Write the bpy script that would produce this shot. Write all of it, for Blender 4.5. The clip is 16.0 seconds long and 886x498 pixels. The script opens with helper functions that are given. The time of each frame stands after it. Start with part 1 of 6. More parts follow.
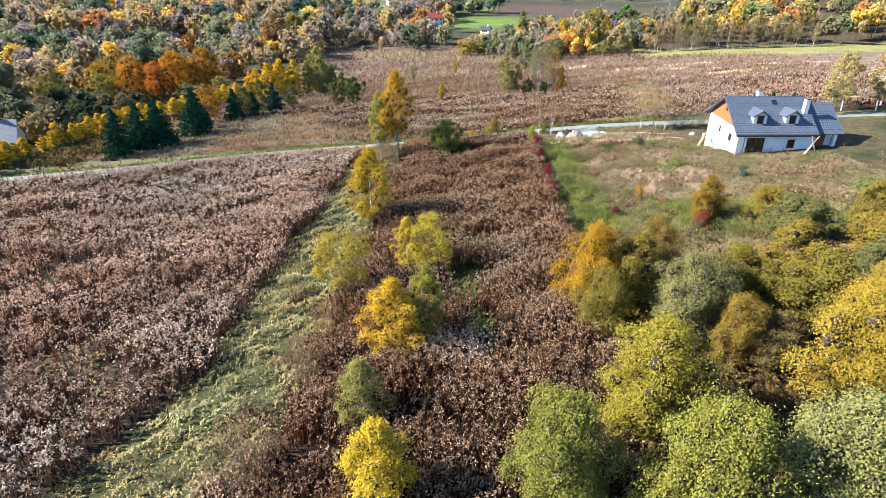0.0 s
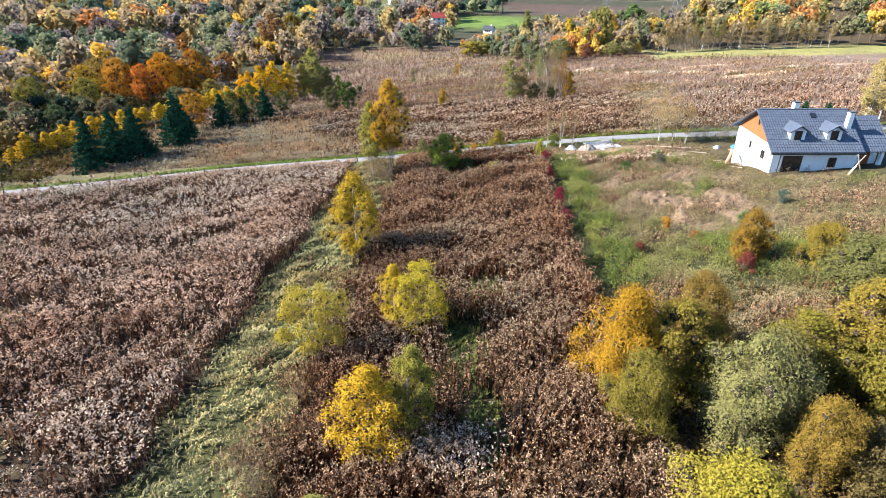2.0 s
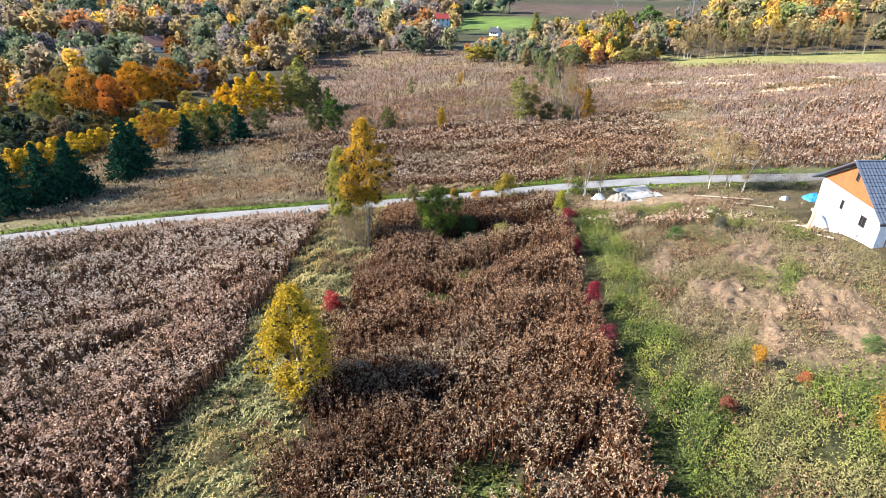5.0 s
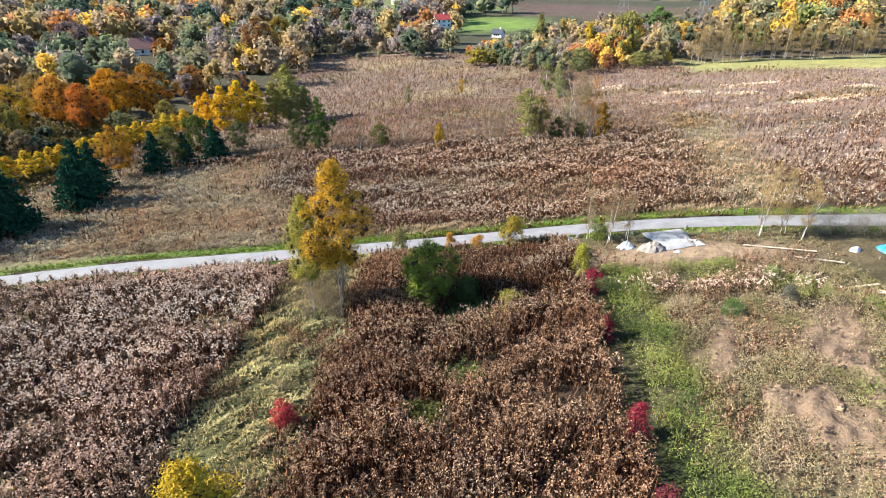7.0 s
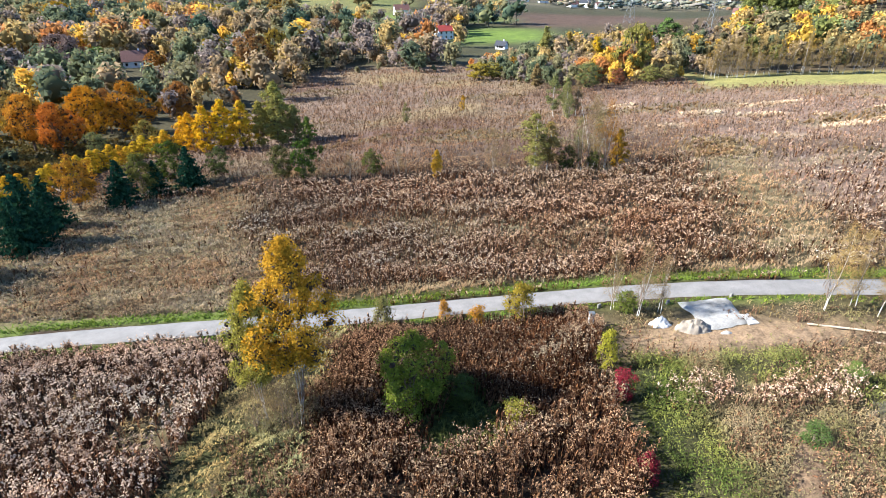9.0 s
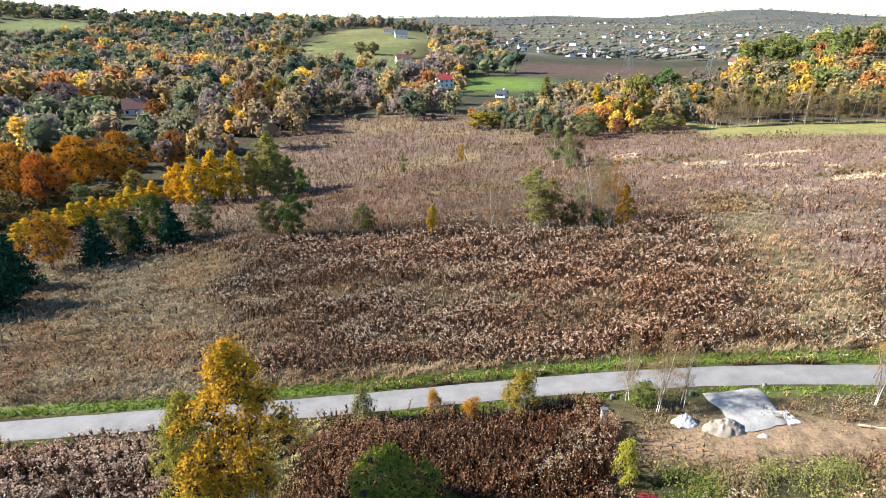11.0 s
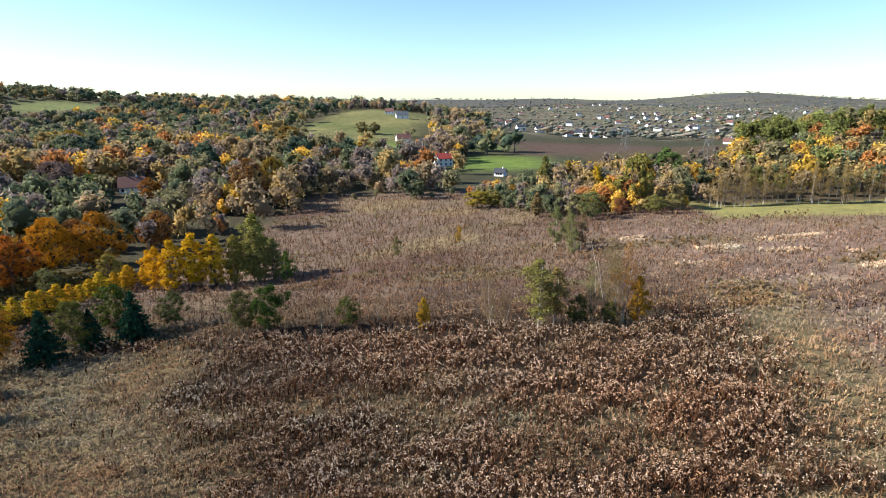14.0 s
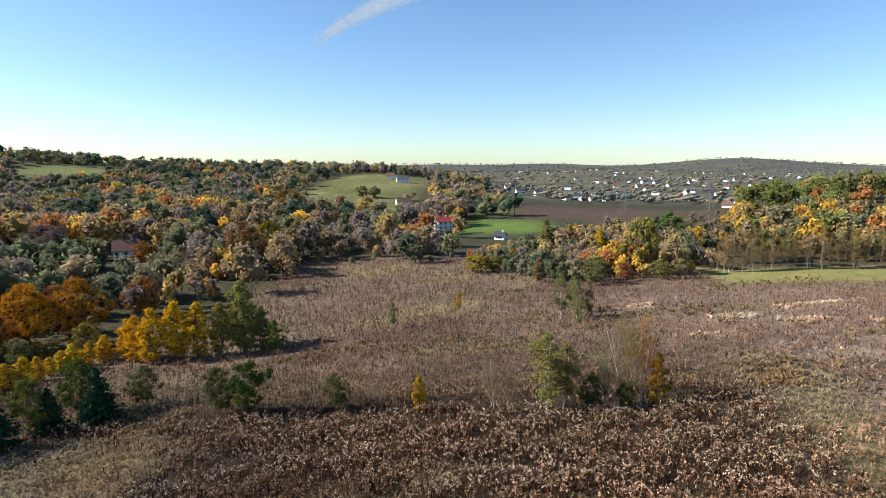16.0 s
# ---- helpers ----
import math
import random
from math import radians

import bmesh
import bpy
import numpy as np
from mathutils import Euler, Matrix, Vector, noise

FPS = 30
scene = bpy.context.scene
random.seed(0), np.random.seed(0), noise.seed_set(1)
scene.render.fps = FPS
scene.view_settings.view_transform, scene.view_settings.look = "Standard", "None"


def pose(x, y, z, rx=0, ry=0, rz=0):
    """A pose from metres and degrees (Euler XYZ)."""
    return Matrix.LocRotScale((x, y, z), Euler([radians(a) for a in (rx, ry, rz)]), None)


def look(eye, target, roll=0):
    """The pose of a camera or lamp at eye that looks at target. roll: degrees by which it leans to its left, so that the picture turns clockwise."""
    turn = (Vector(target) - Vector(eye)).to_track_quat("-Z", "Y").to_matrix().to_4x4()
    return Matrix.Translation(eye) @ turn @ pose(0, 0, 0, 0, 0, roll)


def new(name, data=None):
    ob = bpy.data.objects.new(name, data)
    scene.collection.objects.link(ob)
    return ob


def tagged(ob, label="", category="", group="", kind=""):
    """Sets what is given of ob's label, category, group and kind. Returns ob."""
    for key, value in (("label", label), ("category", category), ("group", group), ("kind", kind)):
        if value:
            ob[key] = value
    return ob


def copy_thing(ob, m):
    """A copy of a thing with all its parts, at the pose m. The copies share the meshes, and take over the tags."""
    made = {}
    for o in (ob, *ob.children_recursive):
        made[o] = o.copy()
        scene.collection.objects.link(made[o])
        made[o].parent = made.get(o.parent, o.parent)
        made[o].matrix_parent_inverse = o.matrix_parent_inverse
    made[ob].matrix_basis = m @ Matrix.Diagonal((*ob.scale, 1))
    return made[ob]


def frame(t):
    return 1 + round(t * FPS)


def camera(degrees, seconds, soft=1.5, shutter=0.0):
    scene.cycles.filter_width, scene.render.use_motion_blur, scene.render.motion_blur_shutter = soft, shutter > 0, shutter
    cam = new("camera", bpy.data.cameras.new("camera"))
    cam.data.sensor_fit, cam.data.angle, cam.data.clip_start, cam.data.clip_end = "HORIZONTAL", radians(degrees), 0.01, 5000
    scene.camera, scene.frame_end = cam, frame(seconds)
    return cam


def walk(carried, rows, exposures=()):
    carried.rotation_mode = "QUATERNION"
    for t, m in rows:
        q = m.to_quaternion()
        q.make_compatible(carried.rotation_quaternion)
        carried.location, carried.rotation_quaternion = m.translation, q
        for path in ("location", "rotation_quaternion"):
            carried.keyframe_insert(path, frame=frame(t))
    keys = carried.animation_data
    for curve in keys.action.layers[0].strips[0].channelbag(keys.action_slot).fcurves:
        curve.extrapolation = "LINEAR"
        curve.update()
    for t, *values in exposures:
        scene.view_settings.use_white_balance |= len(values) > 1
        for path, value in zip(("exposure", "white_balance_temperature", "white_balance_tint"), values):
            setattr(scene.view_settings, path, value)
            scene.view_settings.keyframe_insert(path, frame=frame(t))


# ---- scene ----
cam = camera(76.1, 16.0, soft=0.2)
METRES, EYE, TILT, LEAN, TURN = 74.43, 23.0, -3.7, -4.9, 1.9
ROWS = [
    (0.0, 0.0, 0.0, 0.0, -2.18, -23.4, 5.05),
    (0.5, 0.0019, 0.0187, 0.0001, -2.14, -23.43, 5.05),
    (1.0, 0.0039, 0.0375, 0.0003, -2.1, -23.45, 5.06),
    (1.5, 0.0083, 0.076, 0.0013, -1.99, -23.46, 5.05),
    (2.0, 0.0125, 0.1179, 0.0025, -1.88, -23.47, 5.05),
    (2.5, 0.0162, 0.1584, 0.0044, -1.77, -23.49, 5.05),
    (3.0, 0.0208, 0.2011, 0.0082, -1.66, -23.49, 5.05),
    (3.5, 0.0256, 0.2445, 0.0127, -1.56, -23.51, 5.06),
    (4.0, 0.0301, 0.2869, 0.0158, -1.47, -23.53, 5.05),
    (6.5, 0.0516, 0.5051, 0.0248, -1.15, -23.62, 5.02),
    (7.0, 0.0546, 0.5486, 0.0271, -1.1, -23.62, 5.03),
    (7.5, 0.0576, 0.591, 0.0299, -1.01, -23.58, 5.01),
    (8.0, 0.0615, 0.6316, 0.033, -0.92, -23.57, 5.0),
    (8.5, 0.0665, 0.6743, 0.0354, -0.82, -23.37, 5.01),
    (9.0, 0.0701, 0.7017, 0.0373, -0.76, -22.76, 5.0),
    (11.5, 0.087, 0.8051, 0.0433, -0.56, -17.22, 4.91),
    (12.0, 0.0905, 0.8258, 0.0441, -0.56, -16.06, 4.92),
    (12.5, 0.0936, 0.8467, 0.0444, -0.54, -14.86, 4.9),
    (13.0, 0.0961, 0.8677, 0.0446, -0.53, -13.63, 4.91),
    (13.5, 0.0982, 0.8886, 0.0448, -0.52, -12.3, 4.9),
    (14.0, 0.0999, 0.9093, 0.0451, -0.5, -10.93, 4.87),
    (14.5, 0.1013, 0.9301, 0.045, -0.49, -9.55, 4.85),
    (15.0, 0.1024, 0.9508, 0.0453, -0.48, -8.07, 4.85),
    (15.5, 0.1035, 0.9718, 0.0456, -0.48, -6.44, 4.85),
    (16.0, 0.1046, 0.9927, 0.046, -0.48, -4.63, 4.81),
]
EXPOSURES = [(0.0, 2.17, 5850, 8), (8.5, 2.09, 5900, 8), (11.5, 1.83, 6050, 8.5), (13.5, 1.5, 6150, 9), (16.0, 1.16, 6150, 9)]
walk(cam, [(t, pose(0, 0, EYE, TILT, LEAN, TURN) @ pose(METRES * x, METRES * y, METRES * z, 90 + pitch, roll, yaw)) for t, x, y, z, yaw, pitch, roll in ROWS],
     exposures=EXPOSURES)

# ---- daylight ----
SUN_WAY = (-1.0, -0.02)          # towards the sun, on the plan
SUN_HEIGHT = 33.0
world = bpy.data.worlds.new("world")
scene.world = world
world.use_nodes = True
wn, wl = world.node_tree.nodes, world.node_tree.links
wn.clear()
sky = wn.new("ShaderNodeTexSky")
sky.sky_type, sky.sun_disc = "NISHITA", False
sky.sun_elevation, sky.sun_rotation = radians(SUN_HEIGHT), math.atan2(SUN_WAY[0], SUN_WAY[1])
sky.altitude, sky.air_density, sky.dust_density, sky.ozone_density = 300, 1.0, 0.35, 1.0
back = wn.new("ShaderNodeBackground")
back.inputs["Strength"].default_value = 0.071
wout = wn.new("ShaderNodeOutputWorld")
cool = wn.new("ShaderNodeMix")          # clear autumn air
cool.data_type, cool.blend_type = "RGBA", "MULTIPLY"
cool.inputs[0].default_value, cool.inputs[7].default_value = 1.0, (0.88, 0.985, 1.09, 1)
rich = wn.new("ShaderNodeHueSaturation")
rich.inputs["Saturation"].default_value = 1.04
wl.new(sky.outputs[0], cool.inputs[6])
wl.new(cool.outputs[2], rich.inputs["Color"])
wl.new(rich.outputs[0], back.inputs[0])
wl.new(back.outputs[0], wout.inputs[0])
sun = new("sun", bpy.data.lights.new("sun", "SUN"))
sun.data.energy, sun.data.angle, sun.data.color = 5.0, radians(0.55), (1.0, 0.92, 0.80)
sun.matrix_world = look(Vector((SUN_WAY[0], SUN_WAY[1], math.tan(radians(SUN_HEIGHT)))) * 100, (0, 0, 0))


# ---- materials ----
def nodes_of(name):
    m = bpy.data.materials.new(name)
    m.use_nodes = True
    m.node_tree.nodes.clear()
    return m, m.node_tree.nodes, m.node_tree.links


def ramp(n, l, fac, stops):
    r = n.new("ShaderNodeValToRGB")
    while len(r.color_ramp.elements) < len(stops):
        r.color_ramp.elements.new(0.5)
    for e, (p, c) in zip(r.color_ramp.elements, stops):
        e.position, e.color = p, (*c, 1)
    l.new(fac, r.inputs[0])
    return r.outputs[0]


def noise_of(n, l, scale, detail=5, rough=0.6, kind="object", stretch=None):
    co = n.new("ShaderNodeTexCoord")
    t = n.new("ShaderNodeTexNoise")
    t.inputs["Scale"].default_value, t.inputs["Detail"].default_value, t.inputs["Roughness"].default_value = scale, detail, rough
    source = co.outputs["Object"]
    if stretch:
        mp = n.new("ShaderNodeMapping")
        mp.inputs["Scale"].default_value = stretch
        l.new(source, mp.inputs[0])
        source = mp.outputs[0]
    l.new(source, t.inputs["Vector"])
    return t.outputs["Fac"]


def blend(n, l, kind, fac, a, b):
    x = n.new("ShaderNodeMix")
    x.data_type, x.blend_type = "RGBA", kind
    for s, v in ((x.inputs[0], fac), (x.inputs[6], a), (x.inputs[7], b)):
        if isinstance(v, (int, float)):
            s.default_value = v
        elif isinstance(v, tuple):
            s.default_value = (*v, 1)
        else:
            l.new(v, s)
    return x.outputs[2]


def finish(n, l, colour, rough=0.8, height=None, strength=0.4, metal=0.0, distance=0.05, spec=0.3):
    b = n.new("ShaderNodeBsdfPrincipled")
    b.inputs["Roughness"].default_value, b.inputs["Metallic"].default_value = rough, metal
    b.inputs["Specular IOR Level"].default_value = spec
    if isinstance(colour, tuple):
        b.inputs["Base Color"].default_value = (*colour, 1)
    else:
        l.new(colour, b.inputs["Base Color"])
    if height is not None:
        bump = n.new("ShaderNodeBump")
        bump.inputs["Strength"].default_value, bump.inputs["Distance"].default_value = strength, distance
        l.new(height, bump.inputs["Height"])
        l.new(bump.outputs[0], b.inputs["Normal"])
    o = n.new("ShaderNodeOutputMaterial")
    l.new(b.outputs[0], o.inputs[0])
    return b


def plain(name, dark, light, scale=3.0, rough=0.8, metal=0.0, strength=0.3, fine=None, spec=0.3, stretch=None):
    """Two tones mixed by a coarse and a fine noise, with fine relief."""
    m, n, l = nodes_of(name)
    coarse = noise_of(n, l, scale, 6, 0.65, stretch=stretch)
    grain = noise_of(n, l, fine or scale * 9, 4, 0.6, stretch=stretch)
    c = ramp(n, l, coarse, ((0.3, dark), (0.7, light)))
    c = blend(n, l, "OVERLAY", 0.35, c, ramp(n, l, grain, ((0.3, (0.25, 0.25, 0.25)), (0.7, (0.75, 0.75, 0.75)))))
    finish(n, l, c, rough, grain, strength, metal, spec=spec)
    return m


def leafy(name, tint="object", spread=0.35, glow=0.4, colours=None, patch=0.0, rough=0.6):
    """Leaves, needles, stems: thin, letting some light through, each a little different."""
    m, n, l = nodes_of(name)
    geo = n.new("ShaderNodeNewGeometry")
    rnd = geo.outputs["Random Per Island"]
    if tint == "object":
        oi = n.new("ShaderNodeObjectInfo")
        base = oi.outputs["Color"]
    elif tint == "attribute":
        at = n.new("ShaderNodeAttribute")
        at.attribute_name = "tint"
        base = at.outputs["Color"]
    else:
        base = ramp(n, l, rnd, colours)
    low, mean, high = 0.74 * (1 - spread), 0.74, 0.74 * (1 + spread)
    base = blend(n, l, "MULTIPLY", 1.0, base, ramp(n, l, rnd, ((0.0, (low, low * 0.98, low)), (0.55, (mean, mean, mean)), (1.0, (high, high * 0.93, high * 0.8)))))
    if patch:
        big = noise_of(n, l, patch, 5, 0.65, stretch=(0.55, 1.5, 0.3))
        base = blend(n, l, "MULTIPLY", 1.0, base, ramp(n, l, big, ((0.30, (0.48, 0.40, 0.36)), (0.46, (0.92, 0.83, 0.77)), (0.56, (1.08, 1.06, 1.05)), (0.68, (1.32, 1.32, 1.28)))))
        drift = noise_of(n, l, patch * 0.3, 3, 0.6)
        base = blend(n, l, "MULTIPLY", 1.0, base, ramp(n, l, drift, ((0.35, (1.12, 0.95, 0.84)), (0.65, (0.92, 1.02, 1.06)))))
    d = n.new("ShaderNodeBsdfDiffuse")
    d.inputs["Roughness"].default_value = rough
    t = n.new("ShaderNodeBsdfTranslucent")
    x = n.new("ShaderNodeMixShader")
    x.inputs[0].default_value = glow
    l.new(base, d.inputs[0]), l.new(base, t.inputs[0])
    l.new(d.outputs[0], x.inputs[1]), l.new(t.outputs[0], x.inputs[2])
    o = n.new("ShaderNodeOutputMaterial")
    l.new(x.outputs[0], o.inputs[0])
    return m


def soil(name):
    """The ground: its colour by plan, broken up by litter, clods and moss."""
    m, n, l = nodes_of(name)
    at = n.new("ShaderNodeAttribute")
    at.attribute_name = "tint"
    big, mid, small = noise_of(n, l, 0.12, 6, 0.65), noise_of(n, l, 0.9, 6, 0.7), noise_of(n, l, 7, 5, 0.7)
    c = blend(n, l, "MULTIPLY", 1.0, at.outputs["Color"], ramp(n, l, big, ((0.3, (0.52, 0.53, 0.53)), (0.7, (0.9, 0.87, 0.81)))))
    c = blend(n, l, "MULTIPLY", 1.0, c, ramp(n, l, mid, ((0.32, (0.6, 0.58, 0.55)), (0.5, (1, 1, 1)), (0.7, (1.35, 1.3, 1.2)))))
    c = blend(n, l, "MULTIPLY", 1.0, c, ramp(n, l, small, ((0.3, (0.65, 0.62, 0.6)), (0.7, (1.3, 1.28, 1.25)))))
    finish(n, l, c, 0.95, mid, 0.9, distance=0.35, spec=0.1)
    return m


LEAF = leafy("leaf", spread=0.3, glow=0.14)
WOODS = leafy("far_leaf", tint="attribute", spread=0.14, glow=0.3)
NEEDLE = leafy("needle", spread=0.45, glow=0.1)
STEM = leafy("dry_stem", tint="ramp", colours=((0.0, (0.07, 0.041, 0.028)), (0.5, (0.15, 0.095, 0.064)), (1.0, (0.27, 0.185, 0.13))), glow=0.1, patch=0.14)
HEAD = leafy("seed_head", tint="ramp", colours=((0.0, (0.42, 0.315, 0.24)), (0.5, (0.58, 0.465, 0.37)), (1.0, (0.77, 0.66, 0.56))), spread=0.2, glow=0.15, patch=0.11)
STEM_DARK = leafy("brown_stem", tint="ramp", colours=((0.0, (0.038, 0.019, 0.011)), (0.5, (0.092, 0.049, 0.029)), (1.0, (0.18, 0.106, 0.062))), glow=0.1, patch=0.14)
HEAD_DARK = leafy("brown_seed_head", tint="ramp", colours=((0.0, (0.185, 0.12, 0.078)), (0.5, (0.31, 0.22, 0.147)), (1.0, (0.475, 0.36, 0.257))), spread=0.2, glow=0.15, patch=0.11)
WEED = leafy("weed_leaf", tint="attribute", spread=0.3, glow=0.2)
GRASS = leafy("grass_blade", tint="object", glow=0.2, patch=0.3)
BARK = plain("bark", (0.07, 0.05, 0.035), (0.16, 0.12, 0.09), 4, 0.9, strength=0.8)
TWIG = plain("twig", (0.12, 0.085, 0.065), (0.24, 0.18, 0.14), 4, 0.9)
BIRCH = plain("birch_bark", (0.26, 0.235, 0.205), (0.66, 0.635, 0.59), 2.2, 0.75, fine=14, stretch=(1, 1, 3))
GROUND = soil("ground")
ASPHALT = plain("asphalt", (0.12, 0.114, 0.11), (0.185, 0.174, 0.168), 0.7, 0.9, fine=30, strength=0.25)


# ---- mesh helpers ----
def sheet(name, verts, faces, materials, index=None, smooth=False, tint=None):
    """A mesh from arrays: faces is a list of (n, 3) or (n, 4) arrays."""
    me = bpy.data.meshes.new(name)
    verts = np.asarray(verts, np.float32)
    faces = [np.asarray(f, np.int32) for f in faces if len(f)]
    loops = np.concatenate([f.ravel() for f in faces])
    sizes = np.concatenate([np.full(len(f), f.shape[1], np.int32) for f in faces])
    me.vertices.add(len(verts))
    me.vertices.foreach_set("co", verts.ravel())
    me.loops.add(len(loops))
    me.loops.foreach_set("vertex_index", loops)
    me.polygons.add(len(sizes))
    me.polygons.foreach_set("loop_start", np.concatenate(([0], np.cumsum(sizes)[:-1])).astype(np.int32))
    me.polygons.foreach_set("loop_total", sizes)
    for m in materials:
        me.materials.append(m)
    if index is not None:
        me.polygons.foreach_set("material_index", np.asarray(index, np.int32))
    if smooth:
        me.polygons.foreach_set("use_smooth", np.ones(len(sizes), bool))
    if tint is not None:
        at = me.attributes.new("tint", "FLOAT_COLOR", "POINT")
        at.data.foreach_set("color", np.concatenate((tint, np.ones((len(tint), 1))), 1).astype(np.float32).ravel())
    me.update(calc_edges=True)
    return me


def part(name, bm, material, parent, label=""):
    """Links a bmesh, or a finished mesh, as one object under a thing or a part."""
    if isinstance(bm, bpy.types.Mesh):
        me = bm
    else:
        me = bpy.data.meshes.new(name)
        bm.to_mesh(me)
        bm.free()
    if material is not None:
        me.materials.clear()
        me.materials.append(material)
    ob = new(name, me)
    ob.parent = parent
    return tagged(ob, label)


def thing(name, label, category, at=(0, 0, 0), turn=0.0, group=""):
    ob = new(name)
    ob.matrix_basis = pose(*at, 0, 0, turn)
    return tagged(ob, label, category, group)


def box(bm, x0, x1, y0, y1, z0, z1, bevel=0.0):
    """Adds a box to bm and returns bm."""
    v = [bm.verts.new((x, y, z)) for x in (x0, x1) for y in (y0, y1) for z in (z0, z1)]
    fs = [bm.faces.new([v[i] for i in q]) for q in ((0, 1, 3, 2), (4, 6, 7, 5), (0, 4, 5, 1), (2, 3, 7, 6), (0, 2, 6, 4), (1, 5, 7, 3))]
    if bevel:
        es = list({e for f in fs for e in f.edges})
        bmesh.ops.bevel(bm, geom=es, offset=bevel, segments=2, affect="EDGES")
    return bm


def prism(bm, outline, axis_from, axis_to, axis="x"):
    """Adds an outline of (a, b) pairs, pushed along an axis."""
    def at(a, b, c):
        return (c, a, b) if axis == "x" else ((a, c, b) if axis == "y" else (a, b, c))
    lo = [bm.verts.new(at(a, b, axis_from)) for a, b in outline]
    hi = [bm.verts.new(at(a, b, axis_to)) for a, b in outline]
    bm.faces.new(lo[::-1]), bm.faces.new(hi)
    k = len(lo)
    for i in range(k):
        bm.faces.new((lo[i], lo[(i + 1) % k], hi[(i + 1) % k], hi[i]))
    bmesh.ops.recalc_face_normals(bm, faces=bm.faces)
    return bm


def tubes(lines, sides=5):
    """Tapered tubes along polylines [(points, radii), ...]: verts and quads."""
    vs, fs, k = [], [], 0
    ring = np.linspace(0, 2 * np.pi, sides, endpoint=False)
    for pts, rad in lines:
        pts = np.asarray(pts, float)
        way = np.gradient(pts, axis=0)
        way /= np.linalg.norm(way, axis=1)[:, None] + 1e-9
        side = np.cross(way, (0.31, 0.95, 0.05))
        side /= np.linalg.norm(side, axis=1)[:, None] + 1e-9
        up = np.cross(way, side)
        for p, r, s, u in zip(pts, rad, side, up):
            vs.append(p + r * (np.cos(ring)[:, None] * s + np.sin(ring)[:, None] * u))
        for i in range(len(pts) - 1):
            a = k + i * sides + np.arange(sides)
            b = k + i * sides + (np.arange(sides) + 1) % sides
            fs.append(np.stack((a, b, b + sides, a + sides), 1))
        k += len(pts) * sides
    return np.concatenate(vs), np.concatenate(fs)


def diamonds(rng, centres, size, tall=1.0, up=None, tri=False, facing=None, loose=0.45):
    """A small diamond (or three-cornered) leaf at each centre, turned at random."""
    n = len(centres)
    a = rng.normal(size=(n, 3))
    b = rng.normal(size=(n, 3))
    if up is not None:
        b = b * 0.35 + np.asarray(up)
    if facing is not None:
        out = facing + rng.normal(0, loose, (n, 3))
        out /= np.linalg.norm(out, axis=1)[:, None]
        a -= (a * out).sum(1)[:, None] * out
        b = np.cross(out, a)
    a /= np.linalg.norm(a, axis=1)[:, None]
    b -= (a * b).sum(1)[:, None] * a
    b /= np.linalg.norm(b, axis=1)[:, None] + 1e-9
    s = (np.asarray(size) * rng.uniform(0.6, 1.3, n))[:, None]
    bend = np.cross(a, b) * s * 0.25
    if tri:
        v = np.stack((centres - b * s * tall * 0.8 - a * s * 0.62, centres + a * s * 0.85, centres + b * s * tall), 1).reshape(-1, 3)
        return v, np.arange(3 * n).reshape(-1, 3)
    v = np.stack((centres - b * s * tall, centres + a * s * 0.62 + bend, centres + b * s * tall, centres - a * s * 0.62 + bend), 1).reshape(-1, 3)
    return v, np.arange(4 * n).reshape(-1, 4)
# ---- the lie of the land ----
HILLS = (
    # x, y, half width x, half width y, height
    (-960, 1150, 380, 380, 64), (-330, 1250, 320, 300, 30), (-110, 900, 170, 250, 28),
    (300, 430, 150, 130, 25), (1850, 3900, 520, 600, 72), (-300, 3900, 800, 600, 26),
    (700, 4200, 600, 500, 26), (2700, 3200, 700, 700, 30), (520, 2300, 420, 420, 14), (900, 1500, 300, 240, 12),
    (43, 83, 9, 6, -1.5),
)


def land(x, y):
    """Height of the ground at (x, y), numbers or arrays."""
    x, y = np.asarray(x, float), np.asarray(y, float)
    near = np.clip(y, -200, 170)
    z = 1.2 - 0.0384 * near - 0.00018 * near * np.abs(near)
    z = z - 10.96 * (1 - np.exp(-np.maximum(y - 170, 0) / 110))
    reach = np.where(x > 0, 90.0, 70.0)
    z = z + 0.085 * reach * np.tanh(x / reach) / (1 + np.exp((y - 270) / 55))
    z = z + 0.0095 * np.maximum(y - 900, 0)
    for hx, hy, rx, ry, h in HILLS:
        z = z + h * np.exp(-((x - hx) / rx) ** 2 - ((y - hy) / ry) ** 2)
    far = np.clip((y - 450) / 600, 0, 1)
    z = z + far * 5 * np.sin(x / 210 + 1.3) * np.sin(y / 260 + x / 500)
    z = z + 0.25 * np.sin(x / 11 + y / 23) * np.sin(y / 13 - x / 31)
    z = z - 0.7 * np.exp(-((y - 140.6) / 1.6) ** 2) / (1 + np.exp(np.clip(np.abs(x + 8) - 42, -50, 50)))
    return z
# ---- end of land ----

def road_line(x):
    """y of the middle of the lane at x."""
    return np.interp(x, (-400, -180, -110, -69, -50, -35, -20, -5, 8, 16, 24, 34, 50, 80, 140, 300), (-20, 30, 70, 86, 90.2, 92.2, 93.0, 94.2, 95.2, 95.4, 95.3, 94.6, 92.8, 88, 76, 40))


def soft(x, a, b):
    t = np.clip((x - a) / (b - a), 0, 1)
    return t * t * (3 - 2 * t)


